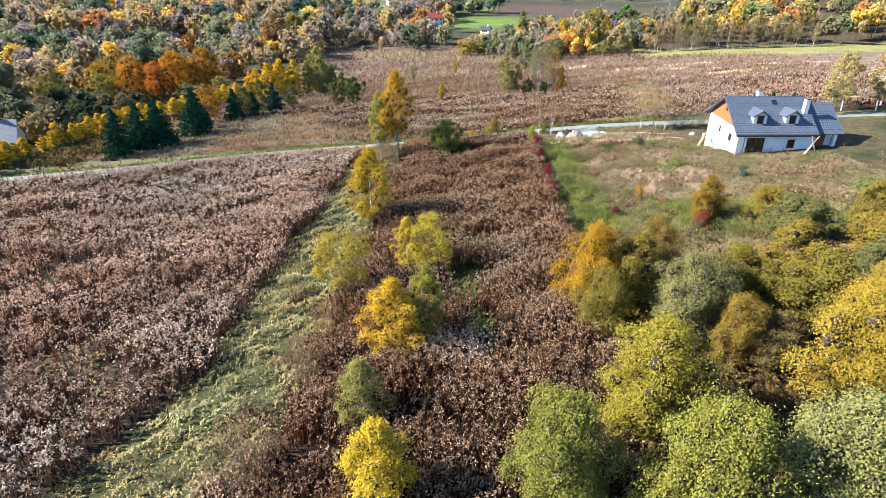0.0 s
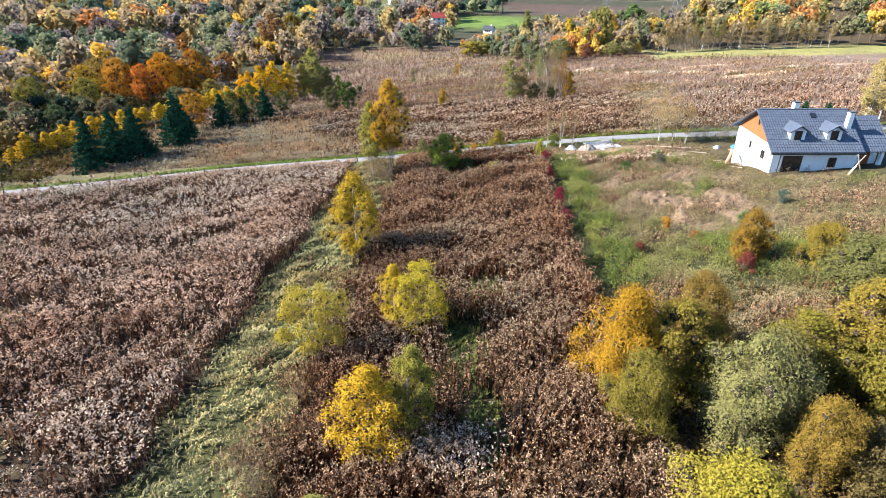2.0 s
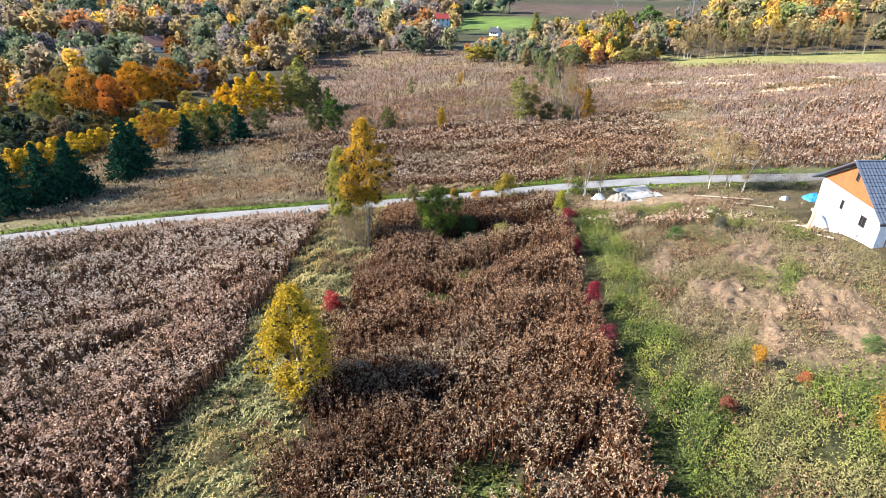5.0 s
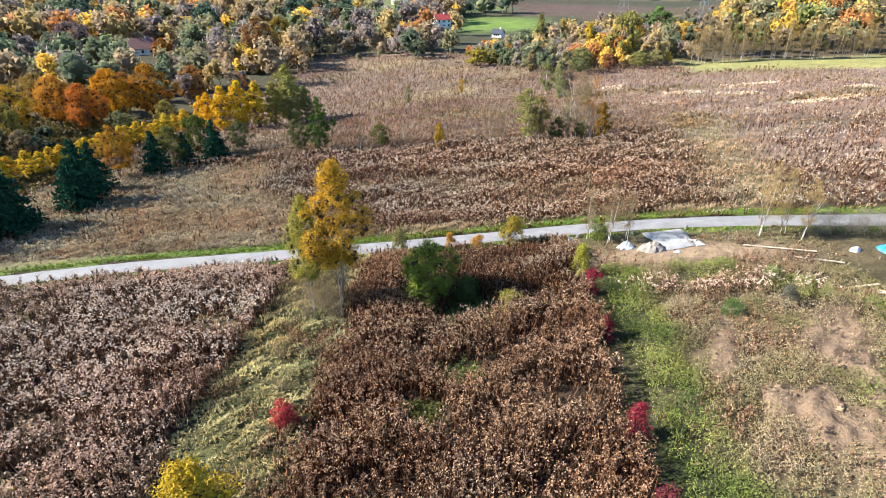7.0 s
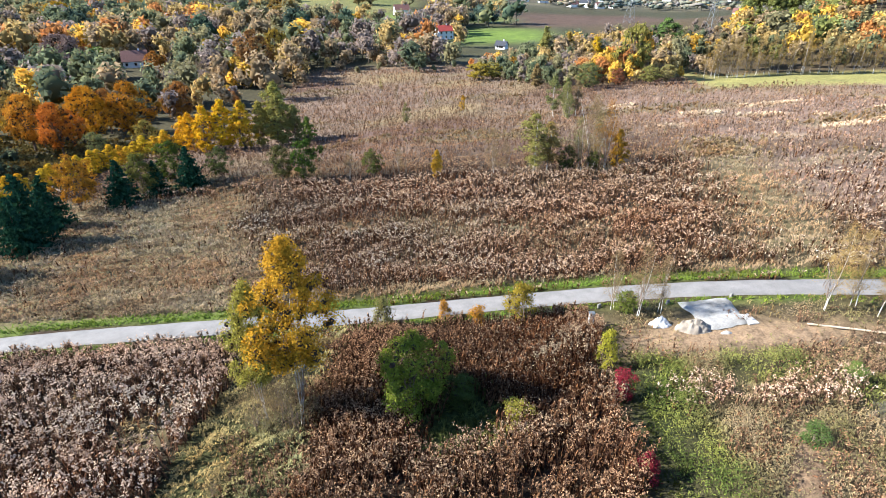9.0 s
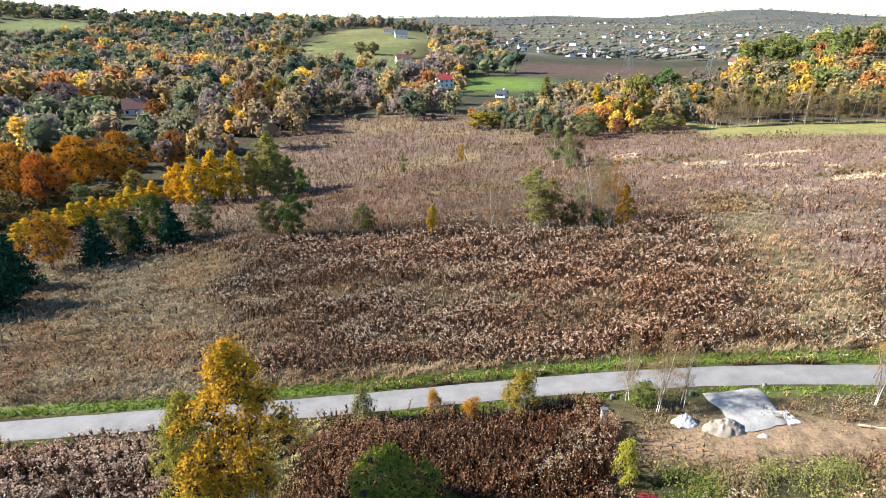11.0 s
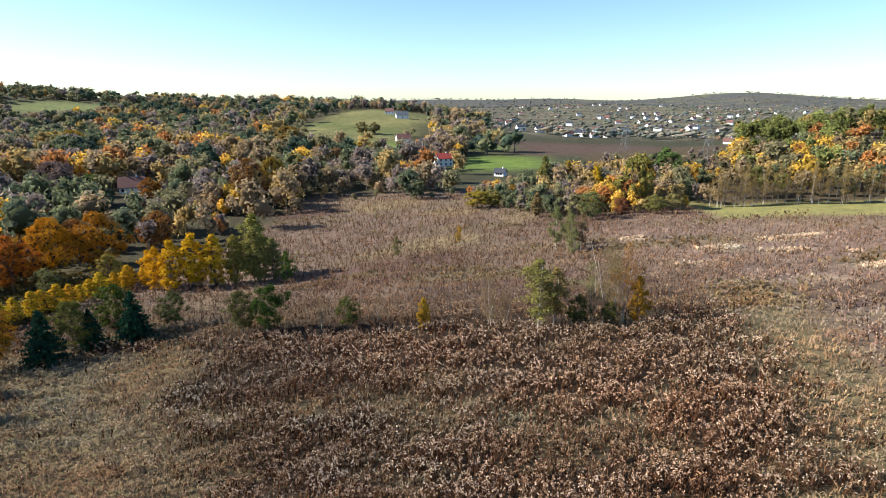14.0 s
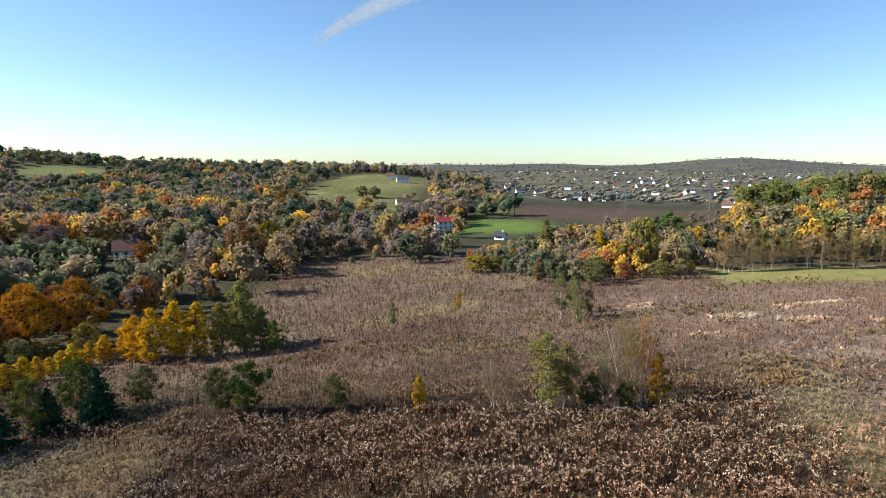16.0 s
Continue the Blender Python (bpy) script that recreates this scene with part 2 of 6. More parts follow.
def wob(x, y, s=1.0, k=0.0):
    """A wandering value between about -1 and 1."""
    x, y = x / s + k, y / s - k
    return (np.sin(x + 1.7 * np.sin(y * 0.7 + k)) + np.sin(y * 1.3 + 1.3 * np.sin(x * 0.8 - k)) + 0.6 * np.sin(2.3 * x - 1.9 * y)) / 2.6


def track_edges(y):
    """The mown grass strip beside the big field: its two edges at y."""
    west = np.interp(y, (-20, 10, 21, 23, 27, 34, 47, 57, 64, 75, 90), (-26, -22, -19.4, -18.2, -16.8, -15.5, -14.6, -14.6, -13.8, -13.2, -12.6))
    east = np.interp(y, (-20, 10, 19.5, 24, 30, 40, 53, 62, 75, 90), (-16, -13, -11.9, -9.5, -8.3, -8.0, -7.2, -6.6, -6.0, -5.6))
    return west, east


def fence_line(y):
    """x of the edge between the wild plot and the garden."""
    return np.interp(y, (0, 46, 54, 68, 90), (10.6, 11.9, 12.2, 13.0, 14.8))


GLADES = ((2.0, 39.5, 1.4, 3.6), (2.9, 30.5, 1.1, 3.4), (4.0, 47.5, 1.6, 1.6), (3.6, 71.0, 1.2, 1.2), (4.6, 79.5, 2.2, 2.6), (0.8, 66.5, 1.0, 1.2))


def cover(x, y):
    """What grows at (x, y): a dict of weights 0..1."""
    w, e = track_edges(y)
    f = fence_line(y)
    r = y - road_line(x)
    jig = wob(x, y, 1.6) * 0.7 + wob(x, y, 0.6, 3) * 0.35
    this = r < -1.4
    strip = this * soft(x + 0.5 * jig + 0.9 * wob(x, y, 3.1, 2), w - 0.2, w + 0.3) * (1 - soft(x + jig, e - 0.5, e + 1.5))
    glade = this * np.clip(sum(np.exp(-((x - gx0 + 0.5 * jig) / gw) ** 2 - ((y - gy0 + jig) / gh) ** 2) for gx0, gy0, gw, gh in GLADES) * 1.6, 0, 1)
    garden = this * soft(x + jig * 0.4, f - 0.2, f + 0.4)
    earth = garden * np.clip((0.62 + 0.5 * wob(x, y, 4.5, 1) + 0.8 * wob(x, y * 0.6, 1.1)) * np.exp(-((x - 26.5) / 7.5) ** 2 - ((y - 66) / 9) ** 2) * 1.5
                             + np.exp(-((x - 25) / 11) ** 2 - ((y - 87.6) / 2.2) ** 2) * 1.3, 0, 1)
    lush = garden * np.clip(np.exp(-((x - f - 3.1) / 2.3) ** 4) * (1.0 + 0.25 * wob(x, y, 1.5)) * soft(y, 40, 52) * (1 - soft(y, 84, 88)) + soft(wob(x, y, 3.2, 5), 0.25, 0.7) * 0.8
                            + np.exp(-((x - 28) / 12) ** 2 - ((y - 50) / 5) ** 2), 0, 1)
    verge = np.exp(-((r - 2.2) / 1.0) ** 2) + 0.7 * np.exp(-((r + 1.9) / 0.6) ** 2)
    verge = verge * (np.abs(r) > 1.75)
    beyond = r > 3.0
    straw = beyond * np.clip(soft(-x - 12 - (y - 100) * 0.45 + 5 * wob(x, y, 6, 2), -4, 6) * (1 - soft(y, 132, 142))
                             + np.exp(-((x - 45 - (y - 130) * 0.25) / 6) ** 2) * (1 - soft(y, 150, 160)) * soft(y, 98, 104)
                             + 0.9 * np.exp(-((y - 98.5) / 1.6) ** 2) * soft(wob(x, y, 5, 9), -0.2, 0.5), 0, 1)
    straw = np.maximum(straw, this * (1 - soft(x, w - 2, w - 1)) * soft(wob(x, y, 3.6, 7) + 0.35 * wob(x, y, 1.1, 3), 0.5, 0.8) * 0.75)
    straw = np.maximum(straw, beyond * soft(wob(x * 0.45, y, 6.5, 6) + 0.5 * wob(x * 0.7, y, 2.3, 1), 0.25, 0.8) * (0.4 + 0.3 * soft(y, 140, 150)))
    pale = beyond * soft(x, 42, 56) * soft(y, 150, 162) * (1 - soft(y, 205, 215)) * soft(wob(x * 0.45, y, 3.5, 4), 0.5, 0.75)
    lawn = beyond * soft(x, 84, 92) * soft(y + 1.5 * wob(x, y, 3), 236, 242)
    ditch = np.exp(-((y - 140.6 - 0.6 * wob(x, y, 8)) / 1.2) ** 2) * soft(x, -55, -45) * (1 - soft(x, 32, 38))
    mauve = beyond * soft(x + 4 * wob(x, y, 7), 38, 54) * soft(y, 97, 103) * (1 - soft(y, 225, 240)) * (1 - 0.5 * soft(wob(x * 0.5, y, 6, 3), 0.1, 0.6))
    # zone of dark weeds, laid where the birches throw their shade
    shade_zone = this * np.exp(-((x - 7.4 + 0.8 * jig) / 6.0) ** 4 - ((y - 85 + 0.8 * jig) / 7.0) ** 4) * soft(wob(x, y, 2.2, 7), -0.9, -0.5)
    return dict(mauve=mauve, shade_zone=shade_zone, glade=glade, ditch=ditch, lawn=lawn, strip=strip, garden=garden, earth=earth, lush=lush, verge=np.clip(verge, 0, 1), straw=straw, pale=pale, road=(np.abs(r) < 1.45) * 1.0)


def ground_colour(x, y):
    """Base colour of the ground by plan, darkened among plants to paint their shade."""
    c = cover(x, y)
    out = np.empty((len(x), 3))
    # litter, deepened for the shade in the gaps between stems
    out[:] = (0.045, 0.032, 0.022)

    def lay(weight, colour):
        nonlocal out
        out = out + np.clip(weight, 0, 1)[:, None] * (np.asarray(colour) - out)
    far = soft(y, 140, 175)
    lay(far * 0.8, (0.24, 0.175, 0.14))
    lay(far * soft(wob(x, y, 16, 2), 0.1, 0.7), (0.26, 0.20, 0.12))
    lay(far * soft(wob(x, y, 22, 6), 0.3, 0.8) * 0.8, (0.12, 0.075, 0.065))
    lay(c["strip"], (0.065, 0.068, 0.028))
    lay(c["glade"], (0.07, 0.09, 0.03))
    # garden floor and lush patches darkened as shade among the weeds
    lay(c["garden"], (0.085, 0.072, 0.038))
    lay(c["lush"], (0.036, 0.046, 0.016))
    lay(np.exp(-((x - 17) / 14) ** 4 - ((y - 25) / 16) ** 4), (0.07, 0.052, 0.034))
    lay(c["earth"], (0.28, 0.20, 0.135))
    lay(c["mauve"] * 0.9, (0.23, 0.165, 0.135))
    lay(c["straw"] * 0.8, (0.18, 0.155, 0.085))
    lay(c["pale"], (0.52, 0.42, 0.30))
    lay(c["verge"], (0.12, 0.17, 0.035))
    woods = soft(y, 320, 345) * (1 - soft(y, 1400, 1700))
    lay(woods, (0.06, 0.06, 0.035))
    lay(soft(-x, 54, 64) * soft(y, 186, 205), (0.06, 0.055, 0.032))
    lay(soft(-x, 62, 70) * soft(y, 92, 110) * (1 - soft(y, 200, 215)), (0.07, 0.062, 0.032))
    # dark strip along the dip, painting its line of shadow
    lay(c["ditch"] * 0.8, (0.06, 0.05, 0.03))
    lay(c["lawn"] * (1 - soft(y, 290, 320)), (0.27, 0.26, 0.10))
    lay(soft(y, 262, 278) * soft(x, 85, 110) * (1 - soft(y, 500, 560)), (0.085, 0.065, 0.04))
    # meadows, ploughland and the far country
    meadow = np.exp(-((x + 92 - 0.12 * (y - 760)) / 64) ** 6 - ((y - 760) / 150) ** 6)
    lay(meadow, (0.17, 0.175, 0.07))
    lay(meadow * soft(np.sin((y - 0.9 * x) / 21), 0.1, 0.5), (0.22, 0.215, 0.09))
    lay(meadow * soft(np.sin((y + 0.6 * x) / 33 + 1), 0.6, 0.9), (0.13, 0.15, 0.055))
    lay(np.exp(-((x + 60) / 45) ** 4 - ((y - 560) / 50) ** 6), (0.15, 0.20, 0.055))
    lay(np.exp(-((x - 38) / 34) ** 4 - ((y - 470) / 48) ** 4), (0.14, 0.21, 0.045))
    lay(np.exp(-((x - 42) / 26) ** 4 - ((y - 590) / 26) ** 4), (0.13, 0.18, 0.05))
    lay(np.exp(-((x - 125) / 75) ** 6 - ((y - 590) / 75) ** 6), (0.10, 0.068, 0.055))
    lay(np.exp(-((x + 105) / 30) ** 4 - ((y - 400) / 22) ** 4), (0.20, 0.23, 0.06))
    lay(np.exp(-((x + 640) / 90) ** 4 - ((y - 1020) / 80) ** 4), (0.17, 0.20, 0.075))
    lay(np.exp(-((x + 230) / 18) ** 4 - ((y - 275) / 24) ** 4), (0.22, 0.25, 0.08))
    country = soft(y, 700, 850) * soft(x, -60, 60)
    # far ground greyed, with distance haze put into its colour
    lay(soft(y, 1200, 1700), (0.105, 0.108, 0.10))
    lay(country, (0.13, 0.125, 0.095))
    lay(country * soft(wob(x, y * 2, 70, 3), 0.1, 0.6), (0.15, 0.155, 0.09))
    lay(country * soft(wob(x, y * 2.4, 50, 8), 0.3, 0.6), (0.19, 0.165, 0.12))
    lay(country * soft(wob(x, y * 2.4, 60, 12), 0.2, 0.6), (0.10, 0.085, 0.07))
    # grey-blue of the hazy ridges, painted into the ground
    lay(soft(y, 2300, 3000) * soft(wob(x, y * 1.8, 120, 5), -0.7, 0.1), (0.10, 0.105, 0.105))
    return np.clip(out, 0.01, 0.9)


def steps(lo, flat_lo, flat_hi, hi, step, grow):
    """Grid lines, close together in the middle and ever wider apart outside."""
    line = list(np.arange(flat_lo, flat_hi + step / 2, step))
    s = step
    while line[-1] < hi:
        s *= grow
        line.append(line[-1] + s)
    s = step
    while line[0] > lo:
        s *= grow
        line.insert(0, line[0] - s)
    return np.array(line)


gx, gy = np.meshgrid(steps(-4600, -40, 48, 4600, 1.3, 1.06), steps(-300, 10, 125, 4850, 1.2, 1.034))
rows_n, cols_n = gx.shape
gx, gy = gx.ravel(), gy.ravel()
quad = (np.arange(rows_n - 1)[:, None] * cols_n + np.arange(cols_n - 1)[None]).ravel()
quad = np.stack((quad, quad + 1, quad + 1 + cols_n, quad + cols_n), 1)
bumps = np.where((np.abs(gx) < 70) & (gy < 160), 0.10 * wob(gx, gy, 0.9) + 0.06 * wob(gx, gy, 0.5, 4), 0)
bumps *= (np.abs(gy - road_line(gx)) > 2.6) & ((np.abs(gx - 24.6) > 4.5) | (np.abs(gy - 90.5) > 4.5))
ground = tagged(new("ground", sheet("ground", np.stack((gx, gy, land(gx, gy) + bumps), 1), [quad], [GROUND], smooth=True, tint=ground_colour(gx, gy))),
                "sloping rough ground of litter, moss and soil", "ground", kind="structure")

# turned soil beside the house, in clods and ruts
ex, ey = np.meshgrid(np.arange(15, 40.01, 0.22), np.arange(50, 84.01, 0.22))
en, em = ex.shape
ex, ey = ex.ravel(), ey.ravel()
bare = soft(cover(ex, ey)["earth"], 0.05, 0.95)
rut = 0.3 * np.abs(wob(ex, ey * 0.5, 0.8, 2)) + 0.28 * np.clip(wob(ex, ey, 0.45, 5), 0, 1) + 0.07 * wob(ex, ey, 0.2, 8) + 0.10 * wob(ex, ey, 2.1, 3)
k = (np.arange(en - 1)[:, None] * em + np.arange(em - 1)[None]).ravel()
k = k[bare[k] > 0.02]
tagged(new("bare_soil", sheet("bare_soil", np.stack((ex, ey, land(ex, ey) + np.where(bare > 0, -0.1 + 0.22 * bare + rut * bare, -0.3)), 1), [np.stack((k, k + 1, k + em + 1, k + em), 1)], [GROUND], tint=np.tile((0.25, 0.175, 0.118), (len(ex), 1)) * (0.85 + 0.25 * wob(ex, ey, 1.7, 4))[:, None])),
       "turned pale brown soil in dry clods and ruts", "soil", kind="structure")
rng = np.random.default_rng(77)
cx, cy = rng.uniform(16, 39, 26000), rng.uniform(51, 86, 26000)
keep = rng.random(26000) < (cover(cx, cy)["earth"] - 0.15) * np.clip(0.35 + 0.8 * wob(cx, cy, 1.3, 7), 0.04, 1)
cx, cy = cx[keep], cy[keep]
size = rng.gamma(1.6, 0.035, len(cx)).clip(0.03, 0.22)
lump_v = np.array(((1, 0, 0), (0, 1, 0), (-1, 0, 0), (0, -1, 0), (0, 0, 1), (0, 0, -1), (0.6, 0.6, 0.6), (-0.6, 0.6, 0.5), (-0.6, -0.6, 0.6), (0.6, -0.6, 0.5)), float)
lump_f = np.array(((0, 6, 9), (9, 6, 4), (6, 1, 7), (6, 7, 4), (7, 2, 8), (7, 8, 4), (8, 3, 9), (8, 9, 4), (0, 1, 6), (1, 2, 7), (2, 3, 8), (3, 0, 9), (1, 0, 5), (2, 1, 5), (3, 2, 5), (0, 3, 5)))
cv = np.stack((cx, cy, land(cx, cy) + 0.12 + 0.3 * size), 1)[:, None] + lump_v * rng.uniform(0.6, 1.3, (len(cx), 10, 1)) * size[:, None, None] * (1, 1, 0.75)
tone = np.repeat(np.array((0.26, 0.18, 0.12)) * rng.uniform(0.7, 1.2, (len(cx), 1)), 10, axis=0)
tagged(new("soil_clods", sheet("soil_clods", cv.reshape(-1, 3), [(lump_f[None] + 10 * np.arange(len(cx))[:, None, None]).reshape(-1, 3)], [GROUND], tint=tone)), "dry brown clods of soil strewn over the turned ground", "clods", kind="stuff")

# the lane
lx = np.arange(-150, 120.1, 1.0)
ly = road_line(lx)
ly = np.convolve(np.pad(ly, 6, mode="edge"), np.ones(13) / 13, "valid")
slope = np.gradient(ly, lx)
norm = np.stack((-slope, np.ones_like(slope)), 1) / np.hypot(slope, 1)[:, None]
across = np.array((-1.42, -1.30, -0.7, 0.0, 0.7, 1.30, 1.42))
lift = np.array((-0.12, 0.05, 0.08, 0.10, 0.08, 0.05, -0.12))
rv = []
for a, u in zip(across, lift):
    ragged = (abs(a) > 1.2) * 0.08 * wob(lx, ly * 0 + a, 0.8)
    px, py = lx + norm[:, 0] * (a + ragged), ly + norm[:, 1] * (a + ragged)
    rv.append(np.stack((px, py, land(px, py) + u), 1))
rv = np.stack(rv, 1).reshape(-1, 3)
k = (np.arange(len(lx) - 1)[:, None] * 7 + np.arange(6)[None]).ravel()
tagged(new("road", sheet("road", rv, [np.stack((k, k + 7, k + 8, k + 1), 1)], [ASPHALT], smooth=True)), "narrow pale grey asphalt lane with grassy edges", "road", kind="structure")


# ---- wild plants ----
def scatter(seed, x0, x1, y0, y1, per_m2):
    rng = np.random.default_rng(seed)
    n = int((x1 - x0) * (y1 - y0) * per_m2)
    return rng, rng.uniform(x0, x1, n), rng.uniform(y0, y1, n)


def nearness(x, y):
    """1 where the walk passes near, falling with the square of the distance; 0 where no one looks."""
    d2 = np.where(y < 95, 890 + (x - 3) ** 2, 530 + (x - 3) ** 2 + (y - 74) ** 2)
    return np.clip(1000 / d2, 0, 1) * (1 - soft(-x, 52, 62) * soft(y, 180, 200)) * ((np.abs(x) < 0.72 * y + 12) & (y > 13))


def goldenrod(name, seed, area, per_m2, size=1.0, heads=5, label="", where=None, tall=1.0, blades=3, dark=0, plume=1.0):
    """Dead goldenrod: brown leafy stems with pale, fluffy seed heads, in drifts."""
    rng, x, y = scatter(seed, *area, per_m2)
    p = nearness(x, y)
    p = np.where(y > 142, p ** 0.8, p)
    keep = rng.random(len(x)) < p
    x, y, p = x[keep], y[keep], p[keep]
    c = cover(x, y)
    if where is None:
        bare = c["strip"] + c["glade"] + c["garden"] + c["earth"] + c["straw"] * 0.9 + 0.5 * c["mauve"] + 1.3 * c["shade_zone"] + c["ditch"] + c["pale"] * 0.9 + c["verge"] * 1.2 + c["lawn"] + c["road"] * 2 + soft(wob(x, y, 4, 11), 0.6, 0.9) * 0.3 + np.clip(0.1 - 0.7 * wob(x, y, 1.3, 4) - 0.4 * wob(x, y, 0.6, 9), 0, 0.92)
    else:
        bare = 1 - where(x, y, c)
    keep = rng.random(len(x)) > np.clip(bare, 0, 1)
    x, y, p = x[keep], y[keep], p[keep]
    n = len(x)
    wide = size * p ** -0.27
    h = tall * (1.12 + 0.22 * wob(x * 0.5, y, 2.2) + 0.22 * wob(x, y, 6, 3) + 0.26 * wob(x, y, 1.3, 4) + 0.1 * wob(x, y, 0.6, 9) + rng.normal(0, 0.13, n)) * p ** -0.06
    r = y - road_line(x)
    h = h * np.where(r < 0, 0.42 + 0.58 * soft(-r, 2.5, 9), 0.6 + 0.4 * soft(r, 2, 7))
    h = np.clip(h, 0.3, 2.5)
    foot = np.stack((x, y, land(x, y) - 0.05), 1)
    lean = np.stack((rng.normal(0.04, 0.15, n), rng.normal(-0.02, 0.15, n), np.ones(n)), 1)
    top = foot + lean * h[:, None]
    vs, fs, k = [], [], 0
    for i in range(blades):
        turn = rng.uniform(0, 6.28, n)
        side = np.stack((np.cos(turn), np.sin(turn), rng.normal(0, 0.3, n)), 1) * (wide * (0.03 if i < 2 else 0.085))[:, None]
        if i < 2:          # stalks
            start = foot + rng.normal(0, 0.09, (n, 3)) * np.array((1, 1, 0)) * wide[:, None]
            vs.append(np.stack((start - side, start + side, top + rng.normal(0, 0.05, (n, 3))), 1).reshape(-1, 3))
        else:              # withered leaves
            mid = foot + (top - foot) * rng.uniform(0.25, 0.9, n)[:, None]
            tip = mid + np.stack((-side[:, 1], side[:, 0], rng.normal(0.05, 0.12, n) * wide), 1) * 1.6
            vs.append(np.stack((mid - side, mid + side, tip), 1).reshape(-1, 3))
        fs.append(np.arange(3 * n).reshape(-1, 3) + k)
        k += 3 * n
    for i in range(heads):
        c0 = top + rng.normal(0, 1, (n, 3)) * np.array((0.08, 0.08, 0.085)) * wide[:, None]
        v, f = diamonds(rng, c0, 0.156 * plume / heads ** 0.5 * wide, 1.2, tri=True)
        vs.append(v), fs.append(f + k)
        k += len(v)
    index = np.concatenate((np.zeros(blades * n, int), np.ones(n * heads, int)))
    me = sheet(name, np.concatenate(vs), [np.concatenate(fs)], [[STEM, HEAD], [STEM_DARK, HEAD_DARK], [STEM_DARK, HEAD], [STEM, HEAD_DARK]][dark], index)
    return tagged(new(name, me), label, "weeds", kind="stuff")


def grass(name, seed, area, per_m2, which, colour, tall=0.35, label="", blades=7, width=0.035, tussock=0.0):
    """Tufts of bent blades where one kind of cover grows."""
    rng, x, y = scatter(seed, *area, per_m2)
    p = nearness(x, y)
    keep = rng.random(len(x)) < np.clip(which(x, y, cover(x, y)), 0, 1) * p
    x, y, p = x[keep], y[keep], p[keep]
    n = len(x)
    hump = np.clip(wob(x, y, 0.6, 3) + 0.4, 0, 1.3) * tussock * (1 - 0.85 * cover(x, y)["strip"] * (1 - soft(x - track_edges(y)[0], 0.8, 2.4)))
    foot = np.stack((x, y, land(x, y) - 0.03 + hump), 1)
    wide = width * p ** -0.35
    vs, fs, k = [], [], 0
    for i in range(blades):
        turn = wob(x, y, 1.3, 6) * 4 + rng.normal(0, 1.3, n)
        out = np.stack((np.cos(turn), np.sin(turn), np.zeros(n)), 1)
        side = np.stack((-out[:, 1], out[:, 0], np.zeros(n)), 1) * wide[:, None]
        hh = tall * (rng.uniform(0.5, 1.3, n) * p ** -0.1)[:, None]
        mid = foot + out * hh * rng.uniform(0.1, 0.5, n)[:, None] + np.array((0, 0, 1)) * hh * rng.uniform(0.5, 0.9, n)[:, None]
        tip = mid + out * hh * rng.uniform(0.3, 0.9, n)[:, None] + np.array((0, 0, 1)) * hh * rng.uniform(-0.4, 0.4, n)[:, None]
        vs.append(np.stack((foot - side * 0.6, foot + side * 0.6, mid + side, tip, mid - side), 1).reshape(-1, 3))
        q = np.arange(n)[:, None] * 5 + k
        fs.append(np.concatenate((q + (0, 1, 2), q + (0, 2, 4), q + (4, 2, 3))))
        k += 5 * n
    ob = new(name, sheet(name, np.concatenate(vs), [np.concatenate(fs)], [GRASS]))
    ob.color = (*colour, 1)
    return tagged(ob, label, "grass", kind="stuff")


goldenrod("goldenrod", 17, (-9, 16, 13, 93), 20, heads=8, plume=1.05, blades=5, tall=1.5, dark=1, label="dark brown dead goldenrod thicket with few pale heads")
goldenrod("goldenrod", 11, (-80, -9, 13, 93), 14.5, heads=8, plume=1.15, blades=5, size=1.15, tall=1.35, label="brown dead goldenrod with pale fluffy seed heads, standing dense")
goldenrod("goldenrod", 12, (-75, 125, 96, 142), 10, heads=6, plume=1.15, blades=4, dark=1, size=0.92, label="brown dead goldenrod field with tan seed heads beyond the lane")
goldenrod("goldenrod", 18, (-75, 125, 96, 142), 9, heads=6, plume=1.15, blades=4, dark=2, size=0.85, label="brown dead goldenrod with pale seed heads beyond the lane")
goldenrod("goldenrod", 13, (-62, 135, 142, 322), 14, label="wide rough field of brown dead goldenrod", heads=4, blades=2, tall=0.75, dark=3)
goldenrod("goldenrod", 14, (-150, -70, 40, 125), 9, label="brown dead goldenrod on the lower slope", heads=4)
# headless brown weeds whose dark colour also paints the birch shade
goldenrod("dark_weeds", 46, (0, 14, 76, 92), 26, heads=2, plume=0.4, blades=6, tall=1.4, dark=1, label="dark brown headless dead weeds standing in for shade beside the willow", where=lambda x, y, c: c["shade_zone"] * (1 - c["glade"]) * (1 - c["verge"]))
goldenrod("goldenrod", 19, (-2, 4, 26, 32), 26, heads=7, size=1.1, tall=1.35, label="patch of pale bleached goldenrod heads", where=lambda x, y, c: np.exp(-((x - 1.0) / 2.0) ** 4 - ((y - 28.6) / 1.7) ** 4))
goldenrod("dry_weeds", 15, (10, 62, 36, 91), 20, size=0.75, heads=5, tall=0.62, dark=3, label="thin dry weeds on disturbed soil", where=lambda x, y, c: c["garden"] * (1 - c["earth"]) * (1 - 0.85 * c["lush"]) * soft(x - fence_line(y), 1.5, 2.5) * (1 - 0.9 * soft(x, 34, 39) * soft(y, 62, 67)) * soft(wob(x, y, 2.2, 8) + 0.4 * wob(x, y, 0.7), -0.05, 0.5))
